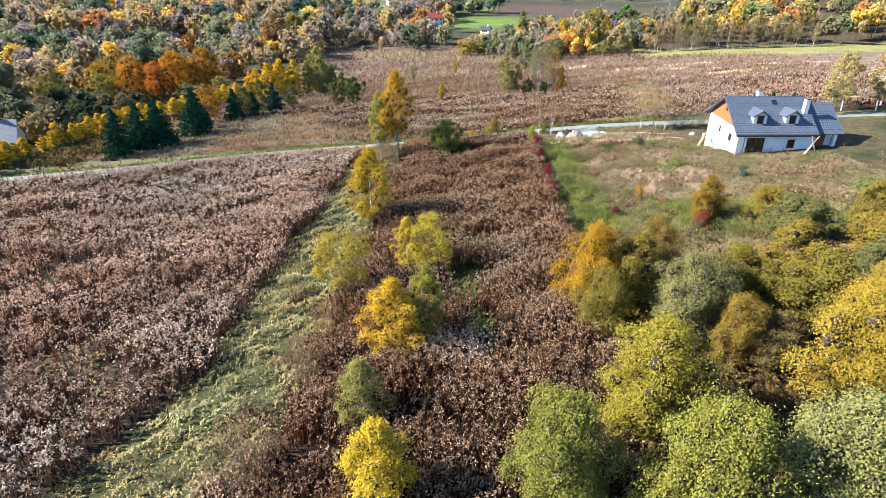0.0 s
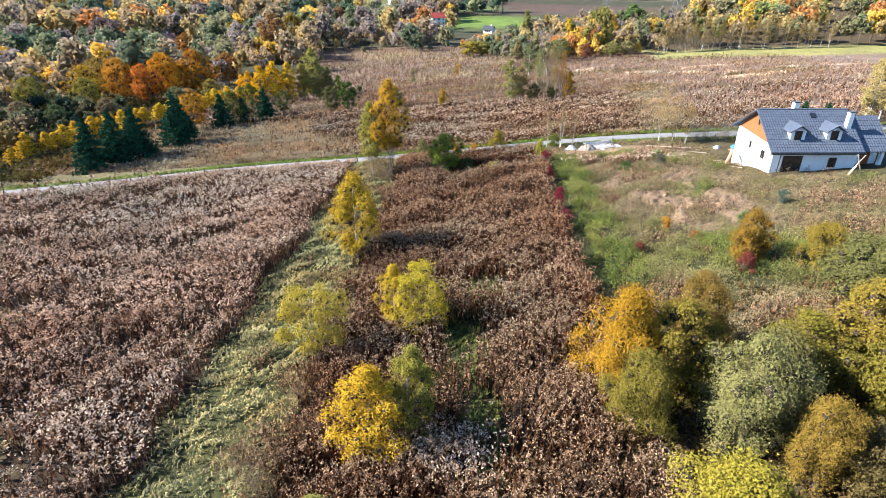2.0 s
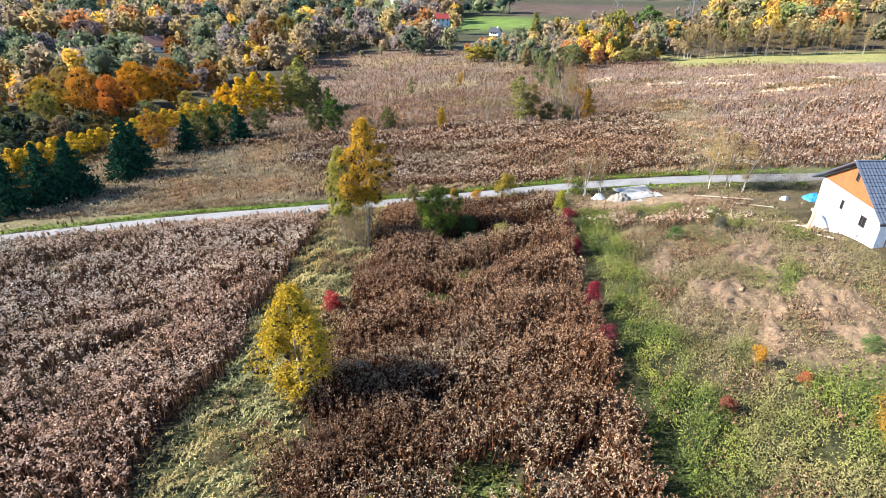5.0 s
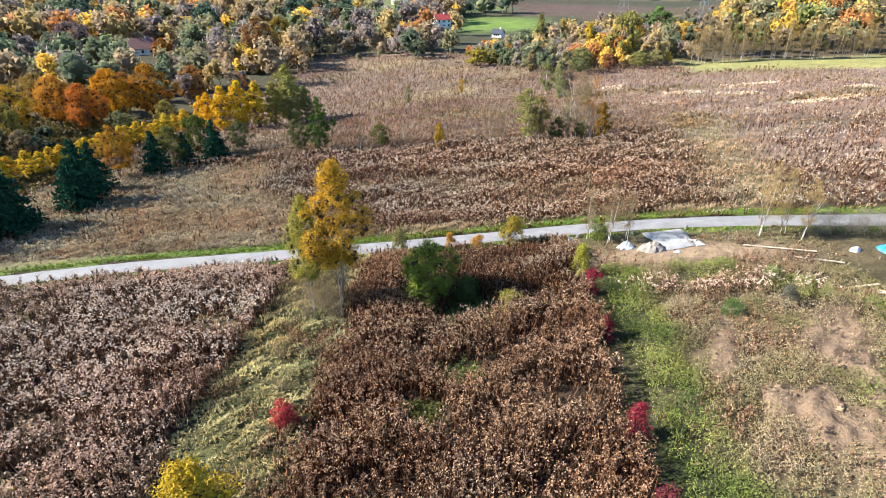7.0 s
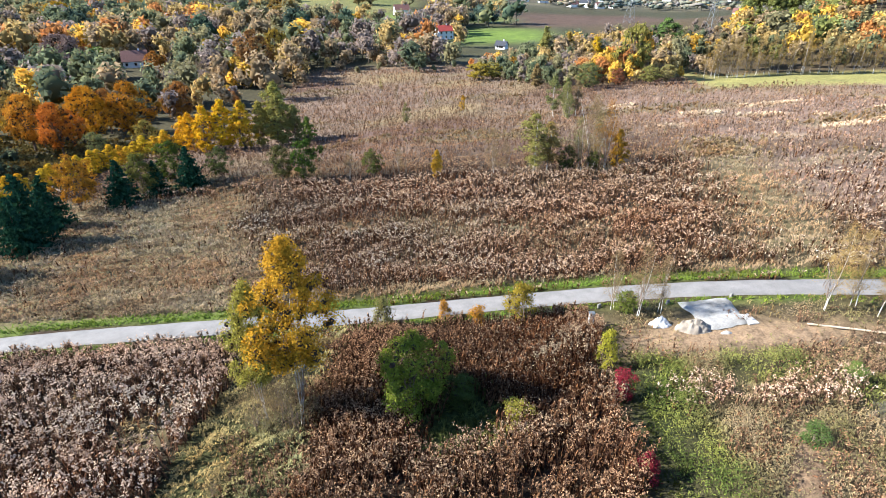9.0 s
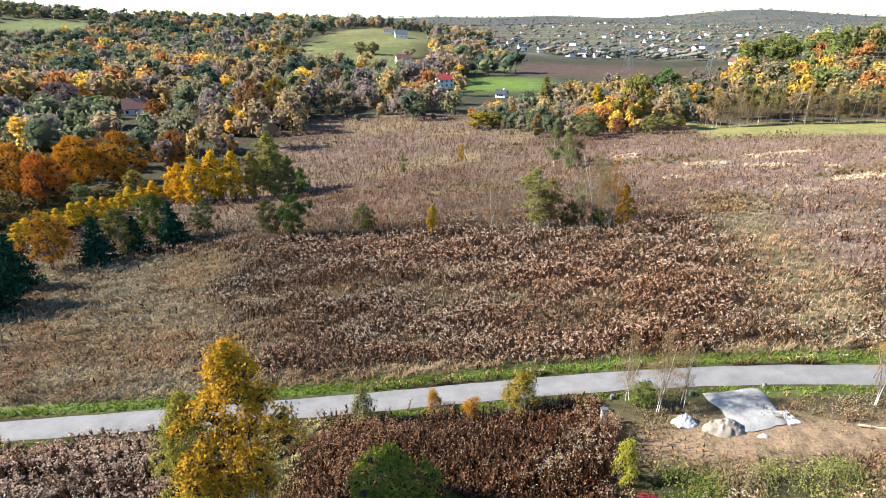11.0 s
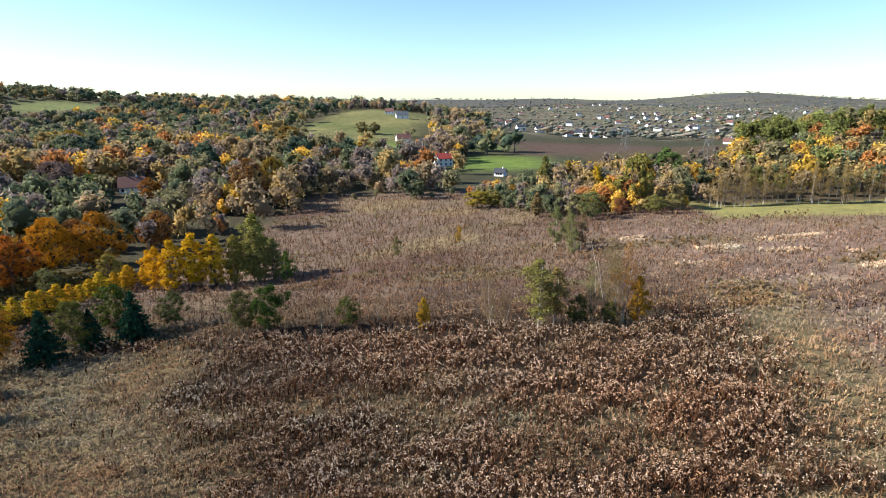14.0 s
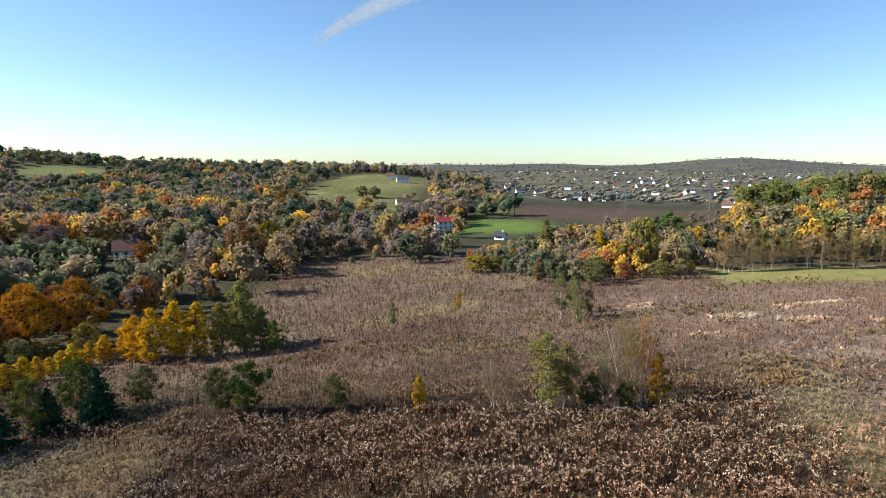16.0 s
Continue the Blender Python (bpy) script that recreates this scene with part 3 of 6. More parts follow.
goldenrod("goldenrod", 20, (16, 40, 75, 86), 20, size=0.9, heads=7, tall=0.85, dark=0, label="row of pale headed dead goldenrod across the garden", where=lambda x, y, c: np.exp(-((x - 25) / 7) ** 4 - ((y - 80.5 - 0.8 * wob(x, y, 3)) / 1.7) ** 4) * soft(wob(x, y, 1.4, 2), -0.4, 0.2))
goldenrod("goldenrod", 45, (27, 48, 33, 46), 20, size=0.9, heads=6, tall=1.0, dark=1, label="purplish brown dead weeds between garden and thicket", where=lambda x, y, c: np.exp(-((x - 36) / 8) ** 4 - ((y - 39) / 4.5) ** 4))
goldenrod("dry_weeds", 16, (-26, -4, 13, 92), 16, size=0.85, heads=6, tall=0.62, dark=3, label="clumps of dead weeds in the mown strip", where=lambda x, y, c: c["strip"] * soft(wob(x, y, 1.6, 8) + 0.16 * (x + 10) + 0.7 * soft(-y, -31, -20), 0.3, 0.7))
grass("grass", 21, (-26, -4, 13, 92), 32, lambda x, y, c: c["strip"] * np.clip(0.8 + wob(x, y, 0.6, 3), 0.15, 1), (0.47, 0.44, 0.22), 0.24, "matted yellowish green grass of a mown strip", blades=4, width=0.028, tussock=0.6)
# blade colour darkened to paint the shadow the tall weeds throw here
grass("grass", 24, (10, 18, 36, 90), 22, lambda x, y, c: c["garden"] * (1 - soft(x - fence_line(y), 1.6, 2.6)), (0.06, 0.085, 0.025), 0.14, "short green grass darkened as weed shadow along the plot edge", blades=4, width=0.03)
grass("grass", 36, (15, 40, 84, 93), 9, lambda x, y, c: c["garden"] * (1 - c["earth"]) * (1 - c["road"]) * np.clip(0.5 + wob(x, y, 1.2, 5), 0, 1) * ((np.abs(x - 24.5) > 3) | (np.abs(y - 90.6) > 3)), (0.24, 0.22, 0.11), 0.3, "thin dry grass beside the drive", blades=5, width=0.02)
grass("grass", 27, (-8, 8, 26, 90), 12, lambda x, y, c: c["glade"], (0.13, 0.16, 0.05), 0.32, "green grass in small glades among dead weeds", blades=6, width=0.045, tussock=0.2)
grass("grass", 22, (-75, 60, 80, 104), 34, lambda x, y, c: c["verge"], (0.17, 0.26, 0.045), 0.24, "fresh green grass along the lane", blades=4, width=0.026)
grass("grass", 28, (-70, -16, 20, 92), 9, lambda x, y, c: c["straw"], (0.38, 0.32, 0.19), 0.42, "straw coloured grass patches in the field", blades=5, width=0.045, tussock=0.25)
grass("grass", 23, (-80, 66, 96, 160), 20, lambda x, y, c: np.maximum(c["straw"], c["pale"]), (0.37, 0.30, 0.20), 0.4, "dry straw coloured matted grass", blades=4, width=0.025, tussock=0.35)
grass("grass", 30, (36, 150, 96, 240), 7, lambda x, y, c: c["mauve"] * (1 - 0.5 * c["straw"]), (0.38, 0.295, 0.25), 0.5, "pale mauve dry brush grass in the open field", blades=4, width=0.03, tussock=0.3)
grass("grass", 29, (-62, 120, 140, 300), 16, lambda x, y, c: c["straw"], (0.25, 0.20, 0.115), 0.5, "olive straw grass in streaks across the wide field", blades=5, width=0.055, tussock=0.3)
grass("grass", 26, (40, 112, 158, 215), 45, lambda x, y, c: c["pale"], (0.66, 0.56, 0.42), 0.5, "patches of pale bleached grass in the far field", blades=4, width=0.06)


def herbs(name, seed, area, per_m2, which, colour, tall, label, leaf=0.085, leaves=6, mound=0.3):
    """Low leafy plants: loose heaps of small leaves."""
    rng, x, y = scatter(seed, *area, per_m2)
    p = nearness(x, y)
    keep = rng.random(len(x)) < np.clip(which(x, y, cover(x, y)), 0, 1) * p
    x, y, p = x[keep], y[keep], p[keep]
    n = len(x)
    rise = tall * rng.uniform(0.5, 1.2, n) * (1 + mound * wob(x, y, 0.6, 2) + mound * wob(x, y, 1.7, 5))
    c = np.stack((x, y, land(x, y)), 1)[:, None] + rng.normal(0, 0.13, (n, leaves, 3)) * np.array((1, 1, 0)) * (p ** -0.3)[:, None, None]
    c[..., 2] += rise[:, None] * rng.uniform(0.1, 1.0, (n, leaves))
    v, f = diamonds(rng, c.reshape(-1, 3), np.repeat(leaf * p ** -0.3, leaves), 1.3, tri=True)
    ob = new(name, sheet(name, v, [f], [GRASS]))
    ob.color = (*colour, 1)
    return tagged(ob, label, "weeds", kind="stuff")


def rough_weeds(name, seed, area, per_m2, label, leaves=7):
    """Knee-high weeds of a neglected garden: humps of small leaves, green by the plot and drier towards the house."""
    rng, x, y = scatter(seed, *area, per_m2)
    c = cover(x, y)
    off = x - fence_line(y)
    patchy = np.clip(0.75 + 0.8 * wob(x, y, 1.1, 3) + 0.4 * wob(x, y, 0.45, 6), 0.12, 1)
    keep = rng.random(len(x)) < c["garden"] * soft(off + 0.3 * wob(x, y, 0.7), 1.6, 2.3) * patchy * (1 - 0.86 * soft(c["earth"], 0.1, 0.7)) * (1 - 0.6 * soft(y, 84, 86)) * (1 - soft(y, 91.5, 92.5)) * ((np.abs(x - 24.5) > 3.2) | (np.abs(y - 90.6) > 3.2)) * ((x < 38.6) | (y < 70)) * np.clip(nearness(x, y) * 1.25, 0, 1)
    x, y = x[keep], y[keep]
    c, off, n = cover(x, y), off[keep], keep.sum()
    green = np.clip(c["lush"] * 1.1 - 0.12 * rng.random(n), 0, 1)[:, None]
    mood = (0.5 + 0.5 * wob(x, y, 1.5, 12) + rng.normal(0, 0.16, n)).clip(0, 1)[:, None]
    dry = np.array((0.20, 0.185, 0.075)) * (1 - mood) + np.array((0.37, 0.285, 0.18)) * mood
    fresh = np.array((0.10, 0.145, 0.035)) * (1 - mood) + np.array((0.33, 0.335, 0.085)) * mood
    colour = dry * (1 - green) + fresh * green
    rust = (rng.random((n, 1)) < 0.05) * (1 - green)
    colour = colour * (1 - rust) + np.array((0.26, 0.13, 0.07)) * rust
    rise = (0.55 + 0.2 * green[:, 0]) * (1 + 0.6 * wob(x, y, 0.7, 2) + 0.6 * wob(x, y, 1.9, 5)).clip(0.2, 2.2) * rng.uniform(0.7, 1.2, n) * (1 - 0.55 * soft(y, 83, 86)) * (1 - 0.55 * soft(x, 33, 39))
    at = np.stack((x, y, land(x, y)), 1)[:, None] + rng.normal(0, 0.11, (n, leaves, 3)) * (1, 1, 0)
    at[..., 2] += rise[:, None] * rng.uniform(0.15, 1.05, (n, leaves))
    v, f = diamonds(rng, at.reshape(-1, 3), np.repeat(np.full(n, 0.046), leaves), 2.0, tri=True, up=(0, 0, 0.9))
    tint = np.repeat(np.repeat(colour, leaves, axis=0), 3, axis=0)
    return tagged(new(name, sheet(name, v, [f], [WEED], tint=tint)), label, "weeds", kind="stuff")


rough_weeds("green_weeds", 31, (10, 50, 38, 93), 58, "dense green and straw coloured weeds on a neglected garden", leaves=6)
herbs("dry_herbs", 33, (-80, -8, 96, 142), 10, lambda x, y, c: c["straw"], (0.42, 0.33, 0.24), 0.35, "low brownish weeds among straw coloured grass", 0.09)
herbs("undergrowth", 34, (3, 34, 13, 46), 12, lambda x, y, c: np.exp(-((x - 17) / 13) ** 4 - ((y - 27) / 15) ** 4), (0.12, 0.09, 0.04), 0.6, "dark brown undergrowth below the thicket", 0.12)
herbs("undergrowth", 35, (-118, -62, 92, 205), 14, lambda x, y, c: (x < -63.5 - 0.05 * (y - 140)) * 1.0, (0.15, 0.13, 0.05), 1.0, "olive and brown undergrowth between hedge and oaks", 0.16)


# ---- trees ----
# near-black brown that paints the shade inside the crowns
CROWN_SHADE = plain("crown_shade", (0.025, 0.018, 0.012), (0.06, 0.042, 0.028), 5, 0.95, strength=0.8)
OCTA = np.array(((1, 0, 0), (0, 1, 0), (-1, 0, 0), (0, -1, 0), (0, 0, 1), (0, 0, -1)), float)
OCTA_FACES = np.array(((0, 1, 4), (1, 2, 4), (2, 3, 4), (3, 0, 4), (1, 0, 5), (2, 1, 5), (3, 2, 5), (0, 3, 5)))


def profile(kind, s):
    if kind == "round":
        return np.sqrt(np.clip(1 - (2 * s - 1) ** 2, 0, 1))
    if kind == "birch":
        return np.clip(1.75 * (s + 0.04) ** 0.55 * (1 - s) ** 0.75, 0, 1)
    if kind == "bush":
        return np.clip(1.25 * (s + 0.25) ** 0.4 * (1 - s) ** 0.45, 0, 1)
    return np.clip(1.05 * (1 - s) ** 0.85, 0, 1)


def tree_mesh(name, seed, h, w, base=0.25, shape="round", clumps=70, leaves=2600, leaf=0.16, girth=0.10, stems=1, loose=0.11, wood=BARK, leaf_mat=LEAF, gaps=0.0, tri=True, core_size=0.0, fray=0.12, long=1.1):
    """Trunk (with its limbs) and crown meshes of one tree."""
    rng = np.random.default_rng(seed)
    s = rng.beta(1.3, 1.25, clumps)
    a = rng.uniform(0, 2 * np.pi, clumps)
    lobes = 1 + 0.22 * np.sin(3 * a + seed) + 0.15 * np.sin(5 * a + 2 * seed + 4 * s)
    lump = loose * (w + 0.5) * rng.uniform(0.7, 1.35, clumps)          # radius of each leafy clump
    r = np.clip(w / 2 * profile(shape, s) * lobes * rng.uniform(0.25, 1.0, clumps) ** 0.5 - 0.55 * lump, 0.05, None)
    z = h * (base + (1 - base) * s) - 0.6 * lump * s
    tips = np.stack((r * np.cos(a), r * np.sin(a), z), 1)
    lines = []
    for i in range(stems):
        lean = rng.normal(0, 0.05 if stems == 1 else 0.07, 2) * h
        off = rng.normal(0, 0.02 if stems == 1 else 0.25, 2)
        q = np.linspace(0, 1, 7)[:, None]
        pts = np.concatenate((off + lean * q ** 1.4 + 0.012 * h * np.sin(q * 5 + i + seed), q * h * (0.93 if i == 0 else rng.uniform(0.55, 0.8))), 1)
        lines.append((pts, girth * (1 - 0.88 * np.linspace(0, 1, 7)) / stems ** 0.4))
    for i, tip in enumerate(tips[: min(clumps, 34)]):
        pts, rad = lines[i % stems]
        f = np.clip(tip[2] / h * rng.uniform(0.45, 0.8), 0.05, 0.9)
        root = np.array([np.interp(f * h, pts[:, 2], pts[:, j]) for j in range(3)])
        root[2] = f * pts[-1, 2]
        mid = root * 0.45 + tip * 0.55 + np.array((0, 0, 0.05 * h))
        lines.append((np.stack((root, mid, tip)), girth * np.array((0.34, 0.2, 0.06)) * (1.2 - f)))
    v, f = tubes(lines, 4)
    limbs = np.concatenate([np.full((len(p) - 1) * 4, int(i >= stems)) for i, (p, r) in enumerate(lines)])
    trunk = sheet(name + "_trunk", v, [f], [wood, TWIG if wood is BIRCH else wood], limbs, smooth=True)
    crown = None
    if leaves:
        weight = rng.uniform(0.25, 1.0, clumps)
        if gaps:
            weight *= rng.random(clumps) > gaps
        pick = rng.choice(clumps, leaves, p=weight / weight.sum())
        out = tips * np.array((1, 1, 0.25)) + np.array((0, 0, 0.35 * w))
        out /= np.linalg.norm(out, axis=1)[:, None]
        way = rng.normal(0, 1, (leaves, 3))
        way /= np.linalg.norm(way, axis=1)[:, None]
        way = way + 0.65 * out[pick]
        way /= np.linalg.norm(way, axis=1)[:, None]
        reach = lump[pick] * (1.06 - 0.5 * rng.random(leaves) ** 2) * np.where(rng.random(leaves) < fray, rng.uniform(1.0, 1.5, leaves), 1)
        reach = reach * (1 + 0.16 * np.sin(7 * way[:, 0] + pick) + 0.12 * np.sin(9 * way[:, 1] + 2 * pick))
        centre = tips[pick] + way * reach[:, None] * (1, 1, 0.85)
        centre[:, 2] = np.clip(centre[:, 2], 0.15, None)
        # dark lumps within the clumps stand in for shade between the leaves
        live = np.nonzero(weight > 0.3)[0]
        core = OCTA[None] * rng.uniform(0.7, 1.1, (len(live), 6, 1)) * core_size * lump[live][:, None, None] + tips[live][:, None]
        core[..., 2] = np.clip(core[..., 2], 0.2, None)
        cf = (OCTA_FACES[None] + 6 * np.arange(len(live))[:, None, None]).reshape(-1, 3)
        v, f = diamonds(rng, centre, leaf, long, tri=tri, loose=0.5 if long < 2 else 2.0, facing=way)
        crown = sheet(name + "_crown", np.concatenate((v, core.reshape(-1, 3))), [np.concatenate((f, cf + len(v)))], [leaf_mat, CROWN_SHADE], np.concatenate((np.zeros(len(f), int), np.ones(len(cf), int))))
    return trunk, crown


def spruce_mesh(name, seed, h, w, tiers=22, leaf=0.2, lean=0.55):
    """Trunk and crown of a spruce: whorls of drooping boughs hung with needles."""
    rng = np.random.default_rng(seed)
    v, f = tubes([(np.stack((np.zeros(6), np.zeros(6), np.linspace(0, h, 6)), 1), np.linspace(0.02 * h, 0.01, 6))], 6)
    trunk = sheet(name + "_trunk", v, [f], [BARK], smooth=True)
    cs = []
    for i in range(tiers):
        q = i / (tiers - 1)
        z, r = h * (0.06 + 0.92 * q), w / 2 * (1 - q) ** 0.8 + 0.1
        for j in range(int(5 + 9 * (1 - q))):
            a, m = rng.uniform(0, 6.28), int(6 + 14 * (1 - q))
            d = np.linspace(0.12, 1, m) * r * rng.uniform(0.75, 1.12)
            cs.append(np.stack((np.cos(a) * d, np.sin(a) * d, z - lean * d * 0.5 + 0.12 * d * d / max(r, 0.3)), 1) + rng.normal(0, 0.09, (m, 3)))
    v, f = diamonds(rng, np.concatenate(cs), leaf, 1.5, up=(0, 0, -0.9))
    return trunk, sheet(name + "_crown", v, [f], [NEEDLE])


def plant(kind, name, meshes, x, y, h, colour, label, category="tree", turn=0.0, group="", stretch=1.0, sink=0.12):
    """Stands a tree of these meshes, made at unit height h0, at (x, y) with the height h."""
    trunk, crown, h0 = meshes
    ob = new(name)
    s = h / h0
    ob.matrix_basis = pose(x, y, float(land(x, y)) - sink, 0, 0, turn) @ Matrix.Diagonal((s * stretch, s * stretch, s, 1))
    tagged(ob, label, category, group)
    t = part("trunk", trunk, None, ob)
    if crown is not None:
        c = part("crown", crown, None, ob)
        c.color = (*colour, 1)
    return ob


YELLOW, GOLD, OLIVE = (0.56, 0.40, 0.035), (0.52, 0.30, 0.03), (0.30, 0.27, 0.05)
ORANGE, RUST, RED, DARK, DUN = (0.48, 0.235, 0.03), (0.30, 0.14, 0.04), (0.24, 0.03, 0.045), (0.03, 0.085, 0.05), (0.26, 0.19, 0.10)


def made(name, h, w, seed, **kw):
    return (*tree_mesh(name, seed, h, w, **kw), h)


BIRCHES = [made("birch", 8, 5.2, 31 + i, base=0.12, shape="birch", clumps=95, leaves=17000, leaf=0.062, girth=0.09, wood=BIRCH, loose=0.085, core_size=0.5, fray=0.3) for i in range(3)]
ROUND_BIRCHES = [made("birch", 6, 5.0, 38 + i, base=(0.24, 0.06)[i], shape=("round", "bush")[i], clumps=85, leaves=13000, leaf=0.055, girth=0.07, wood=TWIG, stems=6, loose=0.085, core_size=0.25, fray=0.3) for i in range(2)]
FAR_BIRCHES = [made("birch", 8, 4.0, 35 + i, base=0.2, shape="birch", clumps=70, leaves=4500, leaf=0.09, girth=0.09, wood=BIRCH, loose=0.09, core_size=0.25, fray=0.3) for i in range(3)]
CLUMP_BIRCH = made("birch", 12, 5.6, 41, base=0.36, shape="birch", clumps=130, leaves=21000, leaf=0.07, girth=0.06, wood=BIRCH, stems=4, loose=0.085, fray=0.4, core_size=0.5)
BUSH_TREES = [made("maple", 7, 6.4, 51 + i, base=0.10, shape="bush", clumps=85, leaves=44000, leaf=0.056, girth=0.12, stems=3, loose=0.115, core_size=0.5, fray=0.2) for i in range(4)]
SIDE_TREES = [made("maple", 7, 6.4, 55 + i, base=0.08, shape="bush", clumps=80, leaves=20000, leaf=0.085, girth=0.12, stems=3, loose=0.11, core_size=0.5, fray=0.2) for i in range(3)]
WILLOW = made("willow", 6, 5.4, 47, base=0.03, shape="round", clumps=90, leaves=15000, leaf=0.075, girth=0.06, wood=TWIG, stems=7, loose=0.09, core_size=0.45, fray=0.3)
THIN_BIRCHES = [made("birch", 8, 3.4, 61 + i, base=0.2, shape="birch", clumps=60, leaves=4200, leaf=0.02, girth=0.055, wood=BIRCH, stems=2, loose=0.12, fray=0.4, long=6.0) for i in range(3)]
BARE_SHRUBS = [made("shrub", 3.6, 3.0, 71 + i, base=0.12, shape="round", clumps=60, leaves=4200, leaf=0.011, girth=0.035, wood=TWIG, stems=7, loose=0.13, fray=0.4, long=9.0) for i in range(2)]
LOW_SHRUBS = [made("shrub", 2, 1.7, 75 + i, base=0.05, shape="bush", clumps=40, leaves=3000, leaf=0.045, girth=0.03, wood=TWIG, stems=4, loose=0.13, fray=0.3, core_size=0.3) for i in range(2)]
OAKS = [made("oak", 14, 12, 81 + i, base=0.18, shape="round", clumps=75, leaves=11000, leaf=0.2, girth=0.34, loose=0.095, core_size=0.6, fray=0.15) for i in range(3)]
ALDERS = [made("alder", 8, 6, 91 + i, base=0.14, shape="round", clumps=70, leaves=7000, leaf=0.11, girth=0.11, stems=4, loose=0.095, gaps=0.15, core_size=0.45, fray=0.25) for i in range(3)]
POPLARS = [made("poplar", 10, 5.5, 101 + i, base=0.06, shape="birch", clumps=130, leaves=7500, leaf=0.14, girth=0.13, stems=4, loose=0.07, core_size=0.5, fray=0.35) for i in range(2)]
HEDGE = [made("hedge", 10, 5.5, 105 + i, base=0.02, shape="birch", clumps=90, leaves=3400, leaf=0.2, girth=0.13, stems=4, loose=0.085, core_size=0.6, fray=0.2) for i in range(2)]
FAR_OAKS = [made("oak", 14, 12, 86 + i, base=0.1, shape="round", clumps=60, leaves=4200, leaf=0.33, girth=0.34, loose=0.1, core_size=0.6, fray=0.25) for i in range(3)]
FAR_POPLARS = [made("poplar", 10, 5.5, 103 + i, base=0.06, shape="birch", clumps=60, leaves=3000, leaf=0.23, girth=0.13, stems=3, loose=0.1, core_size=0.55, fray=0.25) for i in range(2)]
SPRUCES = [(*spruce_mesh("spruce", 111 + i, 9, 5.4), 9) for i in range(2)]

# trees along the grass strip and in the wild plot: x, y, height, stretch
for i, (x, y, h, s, colour, kind, label) in enumerate((
    (-2.7, 17.9, 5.6, 1.3, YELLOW, BIRCHES, "young birch in bright yellow autumn leaf"),
    (-2.8, 29.5, 6.3, 1.15, (0.60, 0.38, 0.03), BIRCHES, "young birch in golden autumn leaf"),
    (-0.8, 30.8, 6.4, 0.9, OLIVE, BIRCHES, "young birch still yellowish green"),
    (-0.6, 41.5, 6.2, 0.9, (0.50, 0.40, 0.04), ROUND_BIRCHES, "bushy young birch turning yellow"),
    (-2.6, 42.6, 5.4, 0.9, YELLOW, BIRCHES, "slim young birch in yellow leaf"),
    (-7.5, 38.9, 6.2, 0.95, (0.46, 0.36, 0.05), ROUND_BIRCHES, "round crowned birch with thin lower twigs"),
    (-7.0, 55.6, 8.8, 1.1, (0.50, 0.34, 0.03), BIRCHES, "slender tall birch with orange yellow crown"),
    (-4.1, 23.4, 4.9, 1.05, (0.33, 0.31, 0.08), BIRCHES, "yellowish green willow bush among dead weeds"),
)):
    name = "willow_bush" if "willow" in label else "birch_tree"
    plant(name, name, kind[(i + 1) % len(kind) if kind is not ROUND_BIRCHES else int(x > -5)], x, y, h, colour, label, turn=i * 67, stretch=s)
plant("birch", "birch_tree", CLUMP_BIRCH, -5.8, 80.2, 13.3, (0.56, 0.32, 0.03), "clump of white stemmed birches with orange crowns", turn=20, stretch=1.0)
plant("birch", "birch_tree", CLUMP_BIRCH, -8.3, 80.0, 10.8, (0.40, 0.36, 0.07), "white stemmed birch with greenish yellow leaves", turn=150, stretch=0.8)
plant("shrub", "willow_bush", WILLOW, 1.1, 80.9, 5.9, (0.20, 0.24, 0.035), "dense dark green willow bush with yellow tips", "bush", turn=40, stretch=0.95)
plant("shrub", "willow_bush", SIDE_TREES[1], 4.2, 81.4, 2.3, (0.11, 0.14, 0.04), "low dark green willow bush among dead weeds", "bush", turn=10, stretch=1.3)
for i, (x, y, h) in enumerate(((-8.4, 27.9, 3.9), (-9.3, 20.0, 4.1), (-7.8, 34.9, 2.4), (-11.5, 25.5, 1.6), (-6.0, 57.0, 3.0), (-6.4, 79.3, 4.4), (-7.6, 81.2, 4.8), (-8.7, 79.6, 4.0), (-9.6, 74.5, 1.7), (-8.2, 70.4, 1.5), (-10.6, 50.5, 1.8))):
    plant("shrub", "bare_shrub", BARE_SHRUBS[i % 2], x, y, h, DUN, "leafless grey brown shrub on rough grass", "bush", turn=i * 80)

